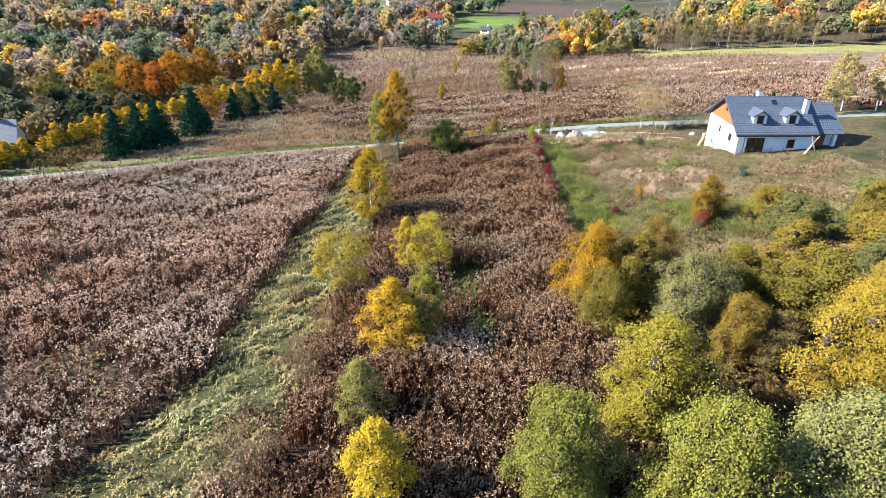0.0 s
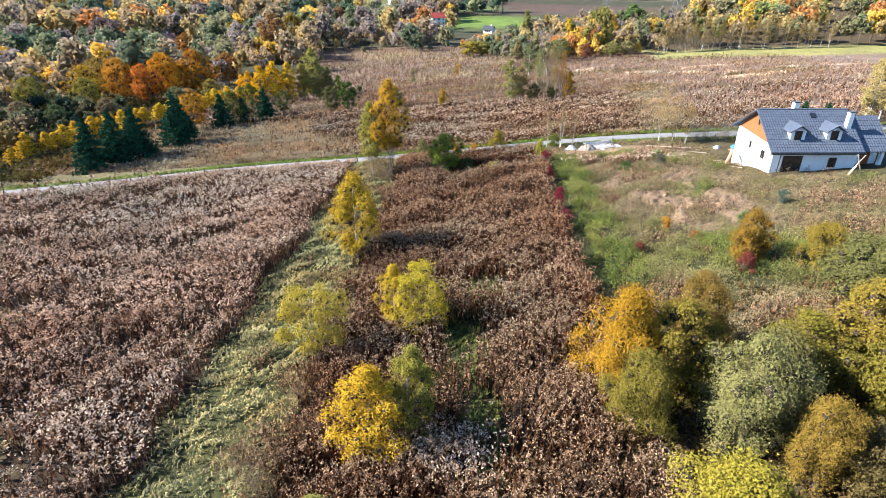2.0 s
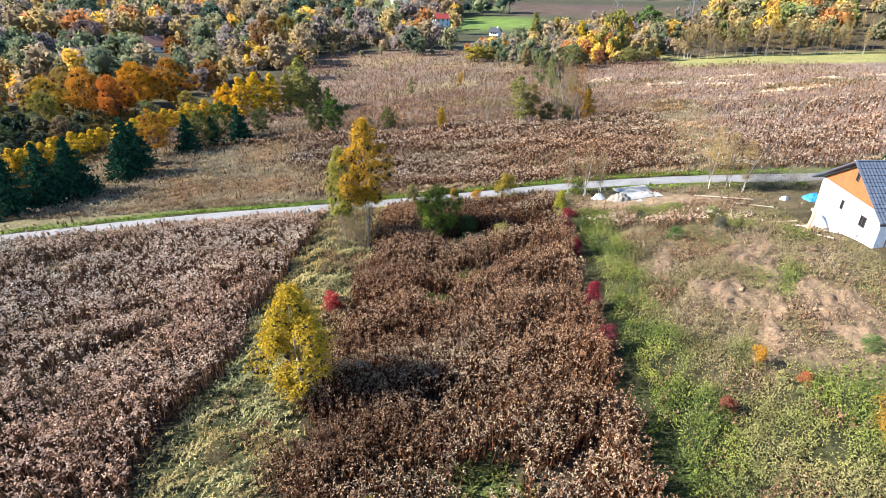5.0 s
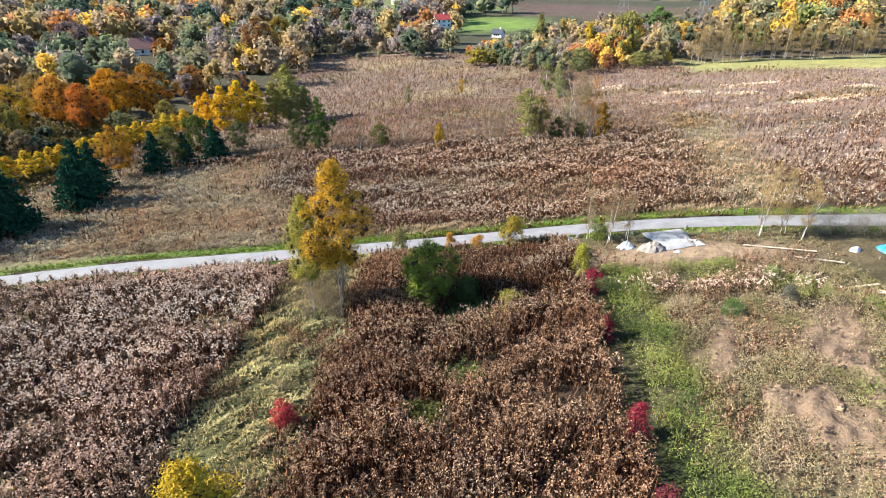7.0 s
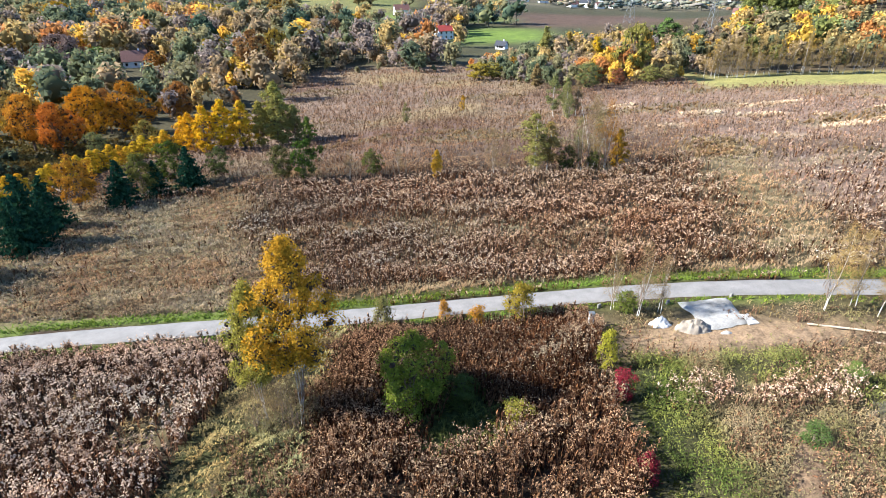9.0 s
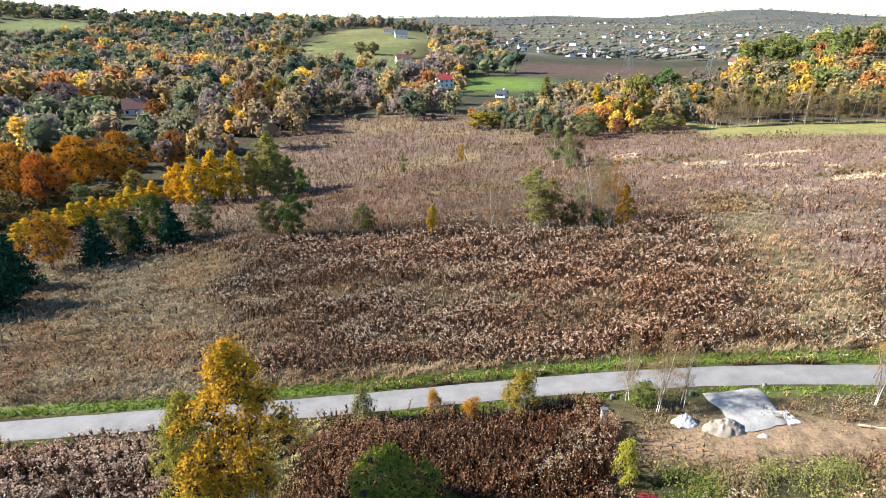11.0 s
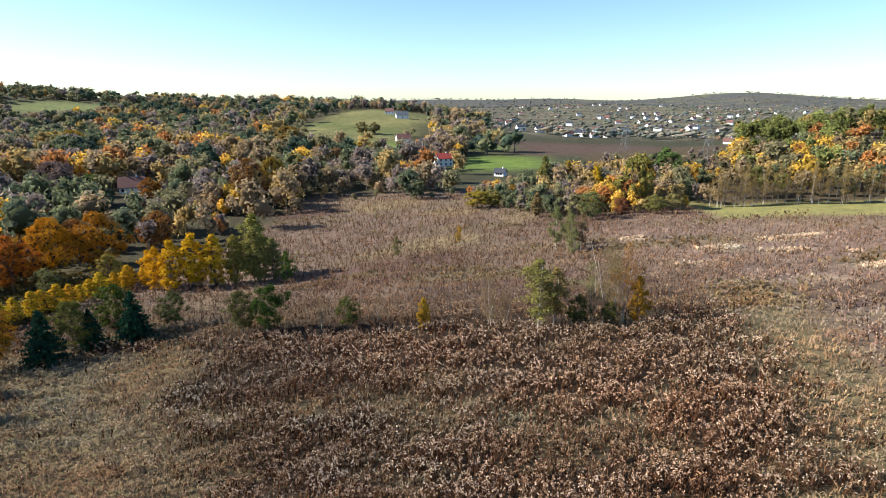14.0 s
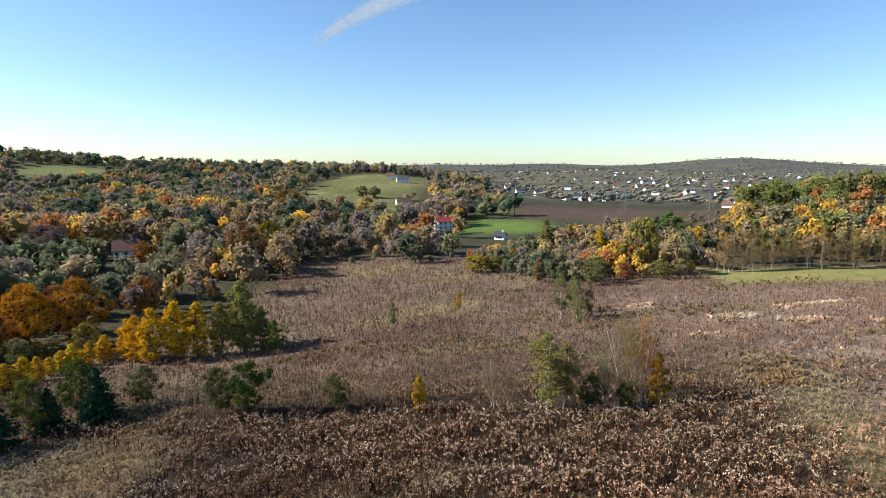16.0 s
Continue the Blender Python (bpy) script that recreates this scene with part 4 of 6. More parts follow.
# the thicket beside the garden
THICKET = (
    (10.6, 33.7, 7.0, (0.66, 0.40, 0.04)), (10.6, 30.4, 5.3, (0.34, 0.30, 0.06)), (16.1, 36.9, 5.9, (0.38, 0.27, 0.07)), (15.2, 29.2, 6.8, (0.38, 0.38, 0.15)),
    (10.8, 21.4, 6.9, (0.45, 0.40, 0.06)), (5.1, 17.0, 7.1, (0.34, 0.36, 0.08)), (10.6, 15.2, 7.6, (0.38, 0.39, 0.08)), (15.7, 15.4, 7.5, (0.38, 0.40, 0.14)),
    (21.3, 23.1, 7.3, (0.56, 0.43, 0.06)), (17.2, 26.6, 5.1, (0.40, 0.29, 0.06)), (25.6, 35.7, 5.5, (0.42, 0.33, 0.06)), (29.8, 42.2, 5.1, (0.24, 0.25, 0.09)),
    (37.4, 44.5, 4.7, (0.38, 0.31, 0.06)), (25.5, 49.4, 4.6, (0.42, 0.27, 0.05)), (29.7, 46.6, 4.6, (0.42, 0.33, 0.06)), (19.4, 26.4, 3.8, (0.30, 0.25, 0.10)),
    (13.5, 33.5, 6.2, (0.37, 0.31, 0.06)), (17.8, 31.8, 5.4, (0.28, 0.27, 0.10)),
)
for i, (x, y, h, colour) in enumerate(THICKET + ((24.0, 20.5, 5.5, (0.42, 0.28, 0.05)), (20.5, 13.0, 7.0, (0.22, 0.24, 0.09)), (26.5, 27.5, 6.2, (0.42, 0.32, 0.06)), (24.5, 30.5, 5.6, OLIVE), (31.0, 33.5, 5.2, (0.22, 0.24, 0.09)), (34.0, 38.0, 5.0, (0.40, 0.31, 0.06)), (20.6, 33.8, 4.6, OLIVE))):
    wide = (6.0, 4.8, 4.8, 6.1, 7.5, 6.2, 6.6, 7.0, 6.7, 4.2, 5.8, 7.0, 4.5, 4.4, 4.1, 4.3)[i % 16]
    hue = "golden yellow" if colour[0] > 0.45 else ("orange" if colour[1] < 0.25 and colour[0] > 0.3 else "yellowish green" if colour[0] > 0.3 else "grey green")
    colour = (0.62 * colour[0], 0.58 * colour[1], 0.55 * colour[2])
    plant("maple", "broadleaf_tree", BUSH_TREES[i % 4] if i < 10 or 18 <= i < 21 else SIDE_TREES[i % 3], x, y, h, colour, "bushy broadleaf tree with " + hue + " autumn leaves", turn=i * 51, stretch=0.86 * wide / 6.4 * 7 / h)

# by the lane and along the garden edge
for i, (x, y, h, s, colour, label) in enumerate((
    (14.4, 84.3, 3.2, 0.6, (0.36, 0.34, 0.04), "slim yellow green shrub in a hedge line"), (14.5, 80.8, 2.5, 0.8, RED, "crimson leaved shrub at the plot edge"),
    (13.8, 73.9, 2.0, 0.9, RED, "crimson leaved shrub at the plot edge"), (-7.1, 66.8, 2.2, 1.1, (0.45, 0.06, 0.06), "bright red shrub in rough grass"),
    (13.1, 64.0, 2.6, 0.7, RED, "crimson leaved shrub at the plot edge"), (12.6, 58.5, 2.4, 1.0, (0.16, 0.04, 0.045), "dark purple red shrub at the plot edge"),
    (3.0, 93.1, 1.8, 0.9, ORANGE, "small orange sapling beside the lane"), (5.8, 91.5, 2.0, 1.0, ORANGE, "small orange sapling beside the lane"),
    (9.3, 92.0, 3.5, 1.0, (0.28, 0.21, 0.03), "young larch with yellow and green needles"), (17.8, 91.8, 2.4, 1.1, (0.16, 0.19, 0.04), "low green shrub beside the lane"),
    (-2.0, 91.8, 3.2, 0.7, (0.24, 0.22, 0.08), "thin grey green sapling beside the lane"), (7.6, 78.6, 2.2, 1.2, OLIVE, "low yellowish shrub in dead weeds"),
    (24.5, 47.5, 1.9, 1.0, (0.20, 0.055, 0.04), "red shrub on weedy ground"), (21.4, 56.0, 1.8, 0.7, ORANGE, "small orange shrub on weedy ground"),
    (29.0, 57.0, 1.2, 1.6, (0.11, 0.15, 0.05), "low green shrub on disturbed soil"), (23.6, 76.0, 1.5, 1.5, (0.09, 0.135, 0.04), "dark green bramble patch among dry weeds"), (28.4, 77.4, 1.7, 1.2, (0.12, 0.115, 0.085), "dark grey brown weedy shrub on disturbed soil"), (29.4, 81.4, 1.5, 1.7, (0.14, 0.19, 0.05), "green shrub among pale dead weeds"), (23.3, 54.2, 0.9, 1.4, (0.34, 0.12, 0.05), "small red leaved shrub on weedy ground"), (17.7, 52.1, 1.3, 1.1, (0.22, 0.08, 0.05), "dull red shrub on weedy ground"), (26.9, 51.0, 1.5, 1.0, (0.20, 0.06, 0.05), "dark red shrub on weedy ground"), (35.0, 61.5, 1.6, 1.0, (0.09, 0.13, 0.10), "small blue green spruce sapling"),
)):
    plant("shrub", "shrub", LOW_SHRUBS[i % 2], x, y, h, colour, label, "bush", turn=i * 73, stretch=s)
for i, (x, y, h, c) in enumerate(((18.7, 91.0, 6.7, DUN), (16.8, 92.4, 5.7, DUN), (20.4, 91.6, 5.4, DUN), (33.2, 90.6, 7.6, (0.36, 0.25, 0.10)), (35.1, 91.2, 6.8, (0.36, 0.25, 0.10)), (36.6, 90.0, 6.2, (0.36, 0.25, 0.10)))):
    plant("birch", "birch_tree", THIN_BIRCHES[i % 3], x, y, h, c, "thin white birch, nearly bare, beside the lane", turn=i * 100)

for i, (x, y, h) in enumerate(((63.5, 91.0, 10.0), (67.5, 94.5, 9.5), (71.5, 92.0, 10.5), (76.0, 97.0, 10.0), (80.5, 95.0, 9.0), (69.0, 99.0, 9.0))):
    plant("birch", "birch_tree", FAR_BIRCHES[i % 3], x, y, h, (0.40, 0.31, 0.12), "pale yellow birch beside the lane", turn=i * 64, stretch=1.1)
for i, (x, y, h) in enumerate(((53.0, 90.0, 5.0), (56.0, 89.5, 4.6))):
    plant("spruce", "spruce_tree", SPRUCES[i % 2], x, y, h, (0.03, 0.075, 0.035), "small green spruce behind the house", turn=i * 70, stretch=1.3)

for i, (x, y, h) in enumerate(((38.5, 90.8, 2.6), (40.0, 91.4, 2.4), (41.6, 90.6, 2.8), (43.2, 91.2, 2.5), (44.8, 90.4, 2.7), (46.5, 90.8, 2.3))):
    plant("shrub", "bare_shrub", BARE_SHRUBS[i % 2], x, y, h, (0.22, 0.19, 0.15), "grey brown leafless brush beside the lane", "bush", turn=i * 80, stretch=1.3)

# the tree line across the far field
for i, (x, y, h, c, kind, label) in enumerate((
    (-53.1, 132.2, 9.0, ORANGE, "alder", "orange red tree at the field edge"), (-47.1, 139.6, 8.0, (0.24, 0.24, 0.06), "alder", "yellowish green tree at the field edge"),
    (-45.1, 146.0, 8.0, (0.15, 0.20, 0.04), "alder", "green tree at the field edge"), (-37.8, 149.1, 6.0, (0.16, 0.19, 0.06), "alder", "small grey green tree in weeds"),
    (-20.8, 142.3, 7.8, (0.09, 0.15, 0.03), "alder", "leafy dark green alder in the field"), (-25.0, 143.5, 6.5, (0.17, 0.17, 0.06), "alder", "sparse greyish alder in the field"),
    (-9.7, 142.9, 4.9, (0.17, 0.19, 0.05), "alder", "small green tree in the field"), (1.2, 141.6, 4.9, (0.50, 0.30, 0.03), "poplar", "small orange yellow tree in the field"),
    (-5.0, 142.6, 5.0, DUN, "thin", "bare brownish sapling in the field"), (-13.5, 143.2, 5.0, DUN, "thin", "bare brownish sapling in the field"),
    (10.1, 139.5, 8.2, DUN, "thin", "slim nearly bare birch in the field"), (12.1, 139.1, 6.1, DUN, "thin", "slim nearly bare birch in the field"),
    (16.3, 137.2, 9.8, (0.26, 0.24, 0.07), "birch", "broad birch with thinning greenish leaves"), (18.8, 138.6, 8.4, (0.30, 0.22, 0.07), "birch", "birch with thinning yellow leaves"),
    (25.4, 137.9, 12.1, DUN, "thin", "tall bare birch with white stem"), (28.0, 138.7, 11.0, (0.42, 0.20, 0.04), "thin", "tall bare birch with white stem"), (23.5, 139.4, 9.0, (0.2, 0.2, 0.08), "thin", "bare birch with white stem"),
    (26.8, 140.5, 10.0, (0.24, 0.2, 0.08), "thin", "bare birch with white stem"), (21.8, 138.2, 4.5, (0.12, 0.16, 0.04), "alder", "low green bush under birches"), (25.5, 137.2, 3.5, (0.14, 0.15, 0.04), "alder", "low green bush under birches"),
    (29.5, 138.4, 6.4, (0.50, 0.27, 0.03), "poplar", "small orange tree at the end of the row"),
)):
    pool = dict(alder=ALDERS, poplar=POPLARS, thin=THIN_BIRCHES, birch=FAR_BIRCHES)[kind]
    name = dict(alder="alder_tree", poplar="poplar_tree", thin="birch_tree", birch="birch_tree")[kind]
    c = tuple(0.75 * v for v in c) if kind == "alder" and c[0] < 0.4 else c
    plant(kind, name, pool[i % len(pool)], x, y, h, c, label, turn=i * 47, stretch=1.4 if kind == "birch" else 1.0)
for i, (x, y, h) in enumerate(((-50.4, 117.6, 9.8), (-49.6, 114.6, 7.6), (-53.0, 107.0, 9.0), (-54.6, 102.6, 9.0), (-52.2, 104.6, 7.6), (-40.8, 143.5, 7.4), (-48.0, 135.0, 7.5), (-56.6, 98.6, 8.6), (-52.5, 124.5, 8.0), (-45.2, 140.5, 6.5))):
    plant("spruce", "spruce_tree", SPRUCES[i % 2], x, y, h, DARK, "dense dark green spruce at the field edge", turn=i * 70, stretch=1.35)

# yellow hedge and the grove behind it
rng = np.random.default_rng(7)
for i in range(38):
    q = i / 37
    x, y = -74.5 + 13.5 * q ** 1.3 + rng.normal(0, 0.7), 88 + 94 * q + rng.normal(0, 0.8)
    plant("hedge", "hornbeam_bush", HEDGE[i % 2], x, y, 4.6 + rng.normal(0, 0.5), (0.80, 0.53 + rng.normal(0, 0.03), 0.04), "golden yellow bush in a long hedge", "bush", turn=i * 40, group="yellow hedge", stretch=1.5)
for i, (x, y, h, c) in enumerate(((-50.7, 174.7, 10.5, (0.72, 0.43, 0.02)), (-54.5, 176, 9, (0.70, 0.40, 0.02)), (-47.5, 177.5, 11.4, (0.74, 0.45, 0.02)), (-43.5, 178.0, 11.0, (0.66, 0.42, 0.03)), (-57.5, 178.5, 8, (0.70, 0.40, 0.02)), (-40, 180, 10.5, (0.32, 0.26, 0.06)),
                                 (-36.0, 180.8, 11.5, (0.26, 0.24, 0.07)), (-33, 183, 9, (0.22, 0.21, 0.07)), (-29.5, 180.4, 6.5, (0.16, 0.22, 0.04)), (-38, 186, 14, (0.3, 0.28, 0.07)))):
    c = tuple(min(1.2 * v, 0.85) for v in c)
    plant("poplar", "poplar_tree", POPLARS[i % 2], x, y, h, c, "upright poplar in " + ("golden yellow" if c[0] > 0.5 else "fading green") + " leaf", turn=i * 77, stretch=1.2)
for i, (x, y, h, c) in enumerate(((-84, 175.7, 12, (0.44, 0.15, 0.025)), (-83.6, 187, 14.3, (0.52, 0.25, 0.02)), (-75.8, 191.6, 14.9, (0.40, 0.18, 0.02)), (-74.4, 215.4, 12, RUST), (-94.1, 180.8, 13.3, ORANGE), (-99, 172, 12, (0.44, 0.28, 0.03)),
                                 (-104, 190, 13, (0.3, 0.2, 0.05)), (-92, 160, 10, (0.28, 0.23, 0.05)), (-101, 152, 11, (0.30, 0.25, 0.05)), (-110, 165, 12, (0.36, 0.24, 0.04)), (-88, 202, 12, RUST), (-68, 182, 7, (0.3, 0.24, 0.06)), (-74, 172, 6, (0.2, 0.2, 0.08)), (-82, 150, 6, DUN), (-88, 140, 6, (0.12, 0.16, 0.06)), (-95, 138, 7, DUN))):
    c = tuple(min(1.4 * v, 0.8) for v in c)
    plant("oak", "oak_tree", OAKS[i % 3], x, y, h, c, "spreading oak in " + ("rust brown" if c[1] < 0.21 else "orange gold" if c[0] > 0.49 else "dull olive") + " autumn leaf", turn=i * 63, stretch=0.95)
for i, (x, y, h, c) in enumerate(((6.7, 210.8, 5.2, GOLD), (-8, 196, 6, (0.26, 0.24, 0.1)), (29.4, 197.5, 10.5, (0.2, 0.21, 0.08)), (32, 194, 9, (0.24, 0.23, 0.09)), (34.8, 195.6, 9, DUN), (31.0, 186, 7, (0.24, 0.24, 0.1)), (33.5, 203, 9, (0.18, 0.2, 0.07)), (-14, 236, 6, DUN), (-4, 226, 5, (0.26, 0.22, 0.1)), (22, 214, 4, DUN), (-22, 262, 5, OLIVE))):
    plant("birch", "birch_tree", FAR_BIRCHES[i % 3] if i < 7 else THIN_BIRCHES[i % 3], x, y, h, c, "young birch standing in the wide field", turn=i * 58)


# ---- the new house and its yard ----
PLASTER = plain("white_render", (0.62, 0.62, 0.62), (0.72, 0.72, 0.71), 1.5, 0.85, strength=0.1)
TILE = plain("roof_tile", (0.045, 0.055, 0.075), (0.075, 0.085, 0.11), 2.0, 0.45, spec=0.5)
TIMBER = plain("orange_boarding", (0.20, 0.062, 0.02), (0.28, 0.095, 0.032), 1.2, 0.6, stretch=(6, 6, 0.6))
DARKWOOD = plain("brown_frame", (0.035, 0.022, 0.016), (0.07, 0.04, 0.028), 3, 0.5)
CONCRETE = plain("concrete", (0.24, 0.23, 0.215), (0.42, 0.405, 0.385), 1.0, 0.9, fine=18)
APRON = plain("worn_concrete", (0.09, 0.083, 0.074), (0.31, 0.30, 0.285), 0.55, 0.9, fine=9)
SAND = plain("sand", (0.15, 0.125, 0.10), (0.27, 0.235, 0.195), 1.4, 0.95, fine=25, strength=0.6)
PLASTIC = plain("white_sheet", (0.28, 0.28, 0.285), (0.50, 0.505, 0.51), 2.5, 0.5, strength=0.8)
PLANK = plain("raw_plank", (0.30, 0.23, 0.16), (0.45, 0.37, 0.27), 2, 0.8, stretch=(1, 8, 8))
ZINC = plain("dark_gutter", (0.03, 0.032, 0.038), (0.05, 0.052, 0.06), 3, 0.4)
REDTILE = plain("red_tile", (0.24, 0.035, 0.028), (0.34, 0.06, 0.042), 2.0, 0.6)
BROWNTILE = plain("brown_tile", (0.10, 0.05, 0.04), (0.17, 0.08, 0.065), 2.0, 0.6)
STEEL = plain("grey_steel", (0.12, 0.13, 0.14), (0.20, 0.21, 0.22), 2.0, 0.5, metal=0.6)


def glass():
    m, n, l = nodes_of("window_glass")
    finish(n, l, (0.012, 0.014, 0.018), 0.06, spec=0.7)
    return m


GLASS = glass()


def window(parent, bm_at, w, h, normal, cross=False):
    """A framed window in a wall: bm_at is its lower middle, normal 'x-' or 'y-'."""
    x, y, z = bm_at
    t = 0.05
    bm, pane = bmesh.new(), bmesh.new()
    bars = [(-w / 2, -w / 2 + 0.07, 0, h), (w / 2 - 0.07, w / 2, 0, h), (-w / 2, w / 2, 0, 0.07), (-w / 2, w / 2, h - 0.07, h)]
    if cross:
        bars.append((-0.035, 0.035, 0, h))
    for a0, a1, b0, b1 in bars:
        if normal == "y-":
            box(bm, x + a0, x + a1, y - t, y + 0.02, z + b0, z + b1)
        else:
            box(bm, x - t, x + 0.02, y + a0, y + a1, z + b0, z + b1)
    if normal == "y-":
        box(pane, x - w / 2 + 0.05, x + w / 2 - 0.05, y - 0.022, y + 0.01, z + 0.05, z + h - 0.05)
    else:
        box(pane, x - 0.022, x + 0.01, y - w / 2 + 0.05, y + w / 2 - 0.05, z + 0.05, z + h - 0.05)
    f = part("window", bm, DARKWOOD, parent, "dark brown framed window")
    part("pane", pane, GLASS, f)
    return f


def slope_tiles(bm, x0, x1, foot, top, course=0.36, thick=0.10):
    """A roof slope from its foot (y, z) to its top (y, z): stepped tile courses with rolls across."""
    (fy, fz), (ty, tz) = foot, top
    n = max(2, int(math.hypot(ty - fy, tz - fz) / course))
    ux, uz = (ty - fy), (tz - fz)
    ln = math.hypot(ux, uz)
    nx, nz = -uz / ln, ux / ln
    if nz < 0:
        nx, nz = -nx, -nz
    xs = np.arange(x0, x1 + 0.001, 0.15)
    last = None
    for i in range(n):
        a, b = i / n, (i + 1) / n
        lo, hi = [], []
        for j, x in enumerate(xs):
            roll = 0.035 * (j % 2)
            lo.append(bm.verts.new((x, fy + ux * a + nx * (thick + 0.035 + roll), fz + uz * a + nz * (thick + 0.035 + roll))))
            hi.append(bm.verts.new((x, fy + ux * b + nx * (thick + 0.003 + roll), fz + uz * b + nz * (thick + 0.003 + roll))))
        for j in range(len(xs) - 1):
            bm.faces.new((lo[j], lo[j + 1], hi[j + 1], hi[j]))
            if last:
                bm.faces.new((last[j], last[j + 1], lo[j + 1], lo[j]))
        last = hi
    prism(bm, [(fy, fz), (ty, tz), (ty + nx * thick, tz + nz * thick), (fy + nx * thick, fz + nz * thick)], x0, x1, "x")
    return bm


house = thing("house", "new white rendered house with dark tiled roof and dormers", "house")
HX0, HX1, HY0, HY1, RY, EZ, BZ, RZ = 39.3, 49.2, 72.1, 80.9, 76.5, 3.45, 3.95, 6.75
bm = bmesh.new()
prism(bm, [(HY0, -1.2), (HY1, -2.4), (HY1, BZ), (RY, RZ - 0.1), (HY0, EZ)], HX0, HX1, "x")
part("wall", bm, PLASTER, house)
bm = bmesh.new()
prism(bm, [(HY0 + 0.02, EZ + 0.02), (HY1 - 0.02, BZ - 0.1), (RY, RZ - 0.16)], HX0 - 0.06, HX0 + 0.05, "x")
gable = part("gable_boarding", bm, TIMBER, house, "orange brown timber boarding in the gable")
part("roof", slope_tiles(bmesh.new(), HX0 - 0.75, HX1 + 0.2, (HY0 - 0.75, EZ - 0.42), (RY, RZ)), TILE, house, "dark blue grey front roof slope")
part("roof", slope_tiles(bmesh.new(), HX0 - 0.75, HX1 + 0.2, (HY1 + 0.75, BZ - 0.42), (RY, RZ)), TILE, house, "dark blue grey rear roof slope")
cap = None
for x in np.arange(HX0 - 0.7, HX1, 0.4):
    if cap is None:
        cap = part("ridge_cap", box(bmesh.new(), 0, 0.37, -0.13, 0.13, 0.06, 0.2, 0.03), TILE, house)
    else:
        cap = part("ridge_cap", cap.data, None, house)
    cap.location = (x, RY, RZ)
part("gutter", box(bmesh.new(), HX0 - 0.75, HX1 + 0.2, HY0 - 0.92, HY0 - 0.78, EZ - 0.50, EZ - 0.36, 0.03), ZINC, house)
part("fascia", box(bmesh.new(), HX0 - 0.73, HX1 + 0.15, HY0 - 0.77, HY0 - 0.73, EZ - 0.62, EZ - 0.36), ZINC, house)
for x in (42.0, 46.2):
    d = bmesh.new()
    prism(d, [(x - 0.85, 3.9), (x + 0.85, 3.9), (x + 0.85, 5.2), (x, 5.75), (x - 0.85, 5.2)], 72.75, 75.6, "y")
    dorm = part("dormer", d, PLASTER, house, "white rendered dormer")
    for sgn in (-1, 1):
        r = bmesh.new()
        prism(r, [(x + sgn * 1.15, 5.06), (x, 5.80), (x, 5.93), (x + sgn * 1.15, 5.19)], 72.4, 75.9, "y")
        part("dormer_roof", r, TILE, dorm, "small dark tiled roof slope")
    window(dorm, (x, 72.75, 4.15), 0.85, 1.1, "y-")
# lower wing with a recessed porch
bm = bmesh.new()
prism(bm, [(73.6, -1), (80.2, -2), (80.2, 3.6), (76.5, 5.9), (73.6, 3.7)], HX1, 52.6, "x")
part("wall", bm, PLASTER, house)
part("roof", slope_tiles(bmesh.new(), HX1 + 0.2, 53.2, (72.2, 2.85), (76.5, 6.0)), TILE, house, "lower dark roof slope over the porch")
part("roof", slope_tiles(bmesh.new(), HX1 + 0.2, 53.2, (80.9, 3.0), (76.5, 6.0)), TILE, house, "lower dark rear roof slope")
part("pillar", box(bmesh.new(), 52.2, 52.6, 72.5, 72.9, -0.4, 3.0, 0.02), PLASTER, house)
part("door", box(bmesh.new(), 50.6, 51.7, 73.5, 73.64, 0.35, 2.5, 0.02), TIMBER, house, "brown wooden entrance door")
ch = part("chimney", box(bmesh.new(), 48.2, 48.75, 74.0, 74.6, 4.4, 7.0, 0.02), PLASTER, house, "white rendered chimney")
part("chimney_cap", box(bmesh.new(), 48.12, 48.83, 73.92, 74.68, 7.0, 7.1, 0.02), ZINC, ch)
ch = part("chimney", box(bmesh.new(), 43.3, 43.9, 77.0, 77.6, 6.0, 7.5, 0.02), PLASTER, house, "white rendered chimney")
part("chimney_cap", box(bmesh.new(), 43.2, 44.0, 76.9, 77.7, 7.5, 7.6, 0.02), ZINC, ch)
sk = bmesh.new()
prism(sk, [(75.35, 6.08), (75.95, 6.50), (75.9, 6.58), (75.3, 6.16)], 44.6, 45.2, "x")
part("skylight", sk, GLASS, house)
window(house, (41.7, HY0, 0.25), 2.3, 2.25, "y-", True)
window(house, (46.4, HY0, 1.1), 0.95, 1.15, "y-")
window(house, (HX0, 74.2, 1.5), 0.8, 1.0, "x-", True)
window(house, (HX0, 77.3, 1.9), 0.42, 0.9, "x-")
window(house, (HX0 - 0.06, 76.4, 5.0), 0.4, 0.8, "x-")
part("terrace", box(bmesh.new(), 39.6, 49.0, 70.9, HY0, -0.3, 0.28, 0.03), CONCRETE, house, "grey concrete terrace slab")
dp = bmesh.new()
box(dp, 40.15, 40.24, 72.0, 72.09, 0.2, 3.0, 0.02)
part("downpipe", dp, ZINC, house)


def board(name, a, b, width, thick, label, material=None):
    """A plank from a to b, as a thing of its own."""
    a, b = Vector(a), Vector(b)
    bm = box(bmesh.new(), -(b - a).length / 2, (b - a).length / 2, -width / 2, width / 2, -thick / 2, thick / 2, min(width, thick) * 0.15)
    ob = part(name, bm, material or PLANK, None)
    ob.matrix_basis = Matrix.Translation((a + b) / 2) @ (b - a).to_track_quat("X", "Z").to_matrix().to_4x4()
    return tagged(ob, label, "plank")


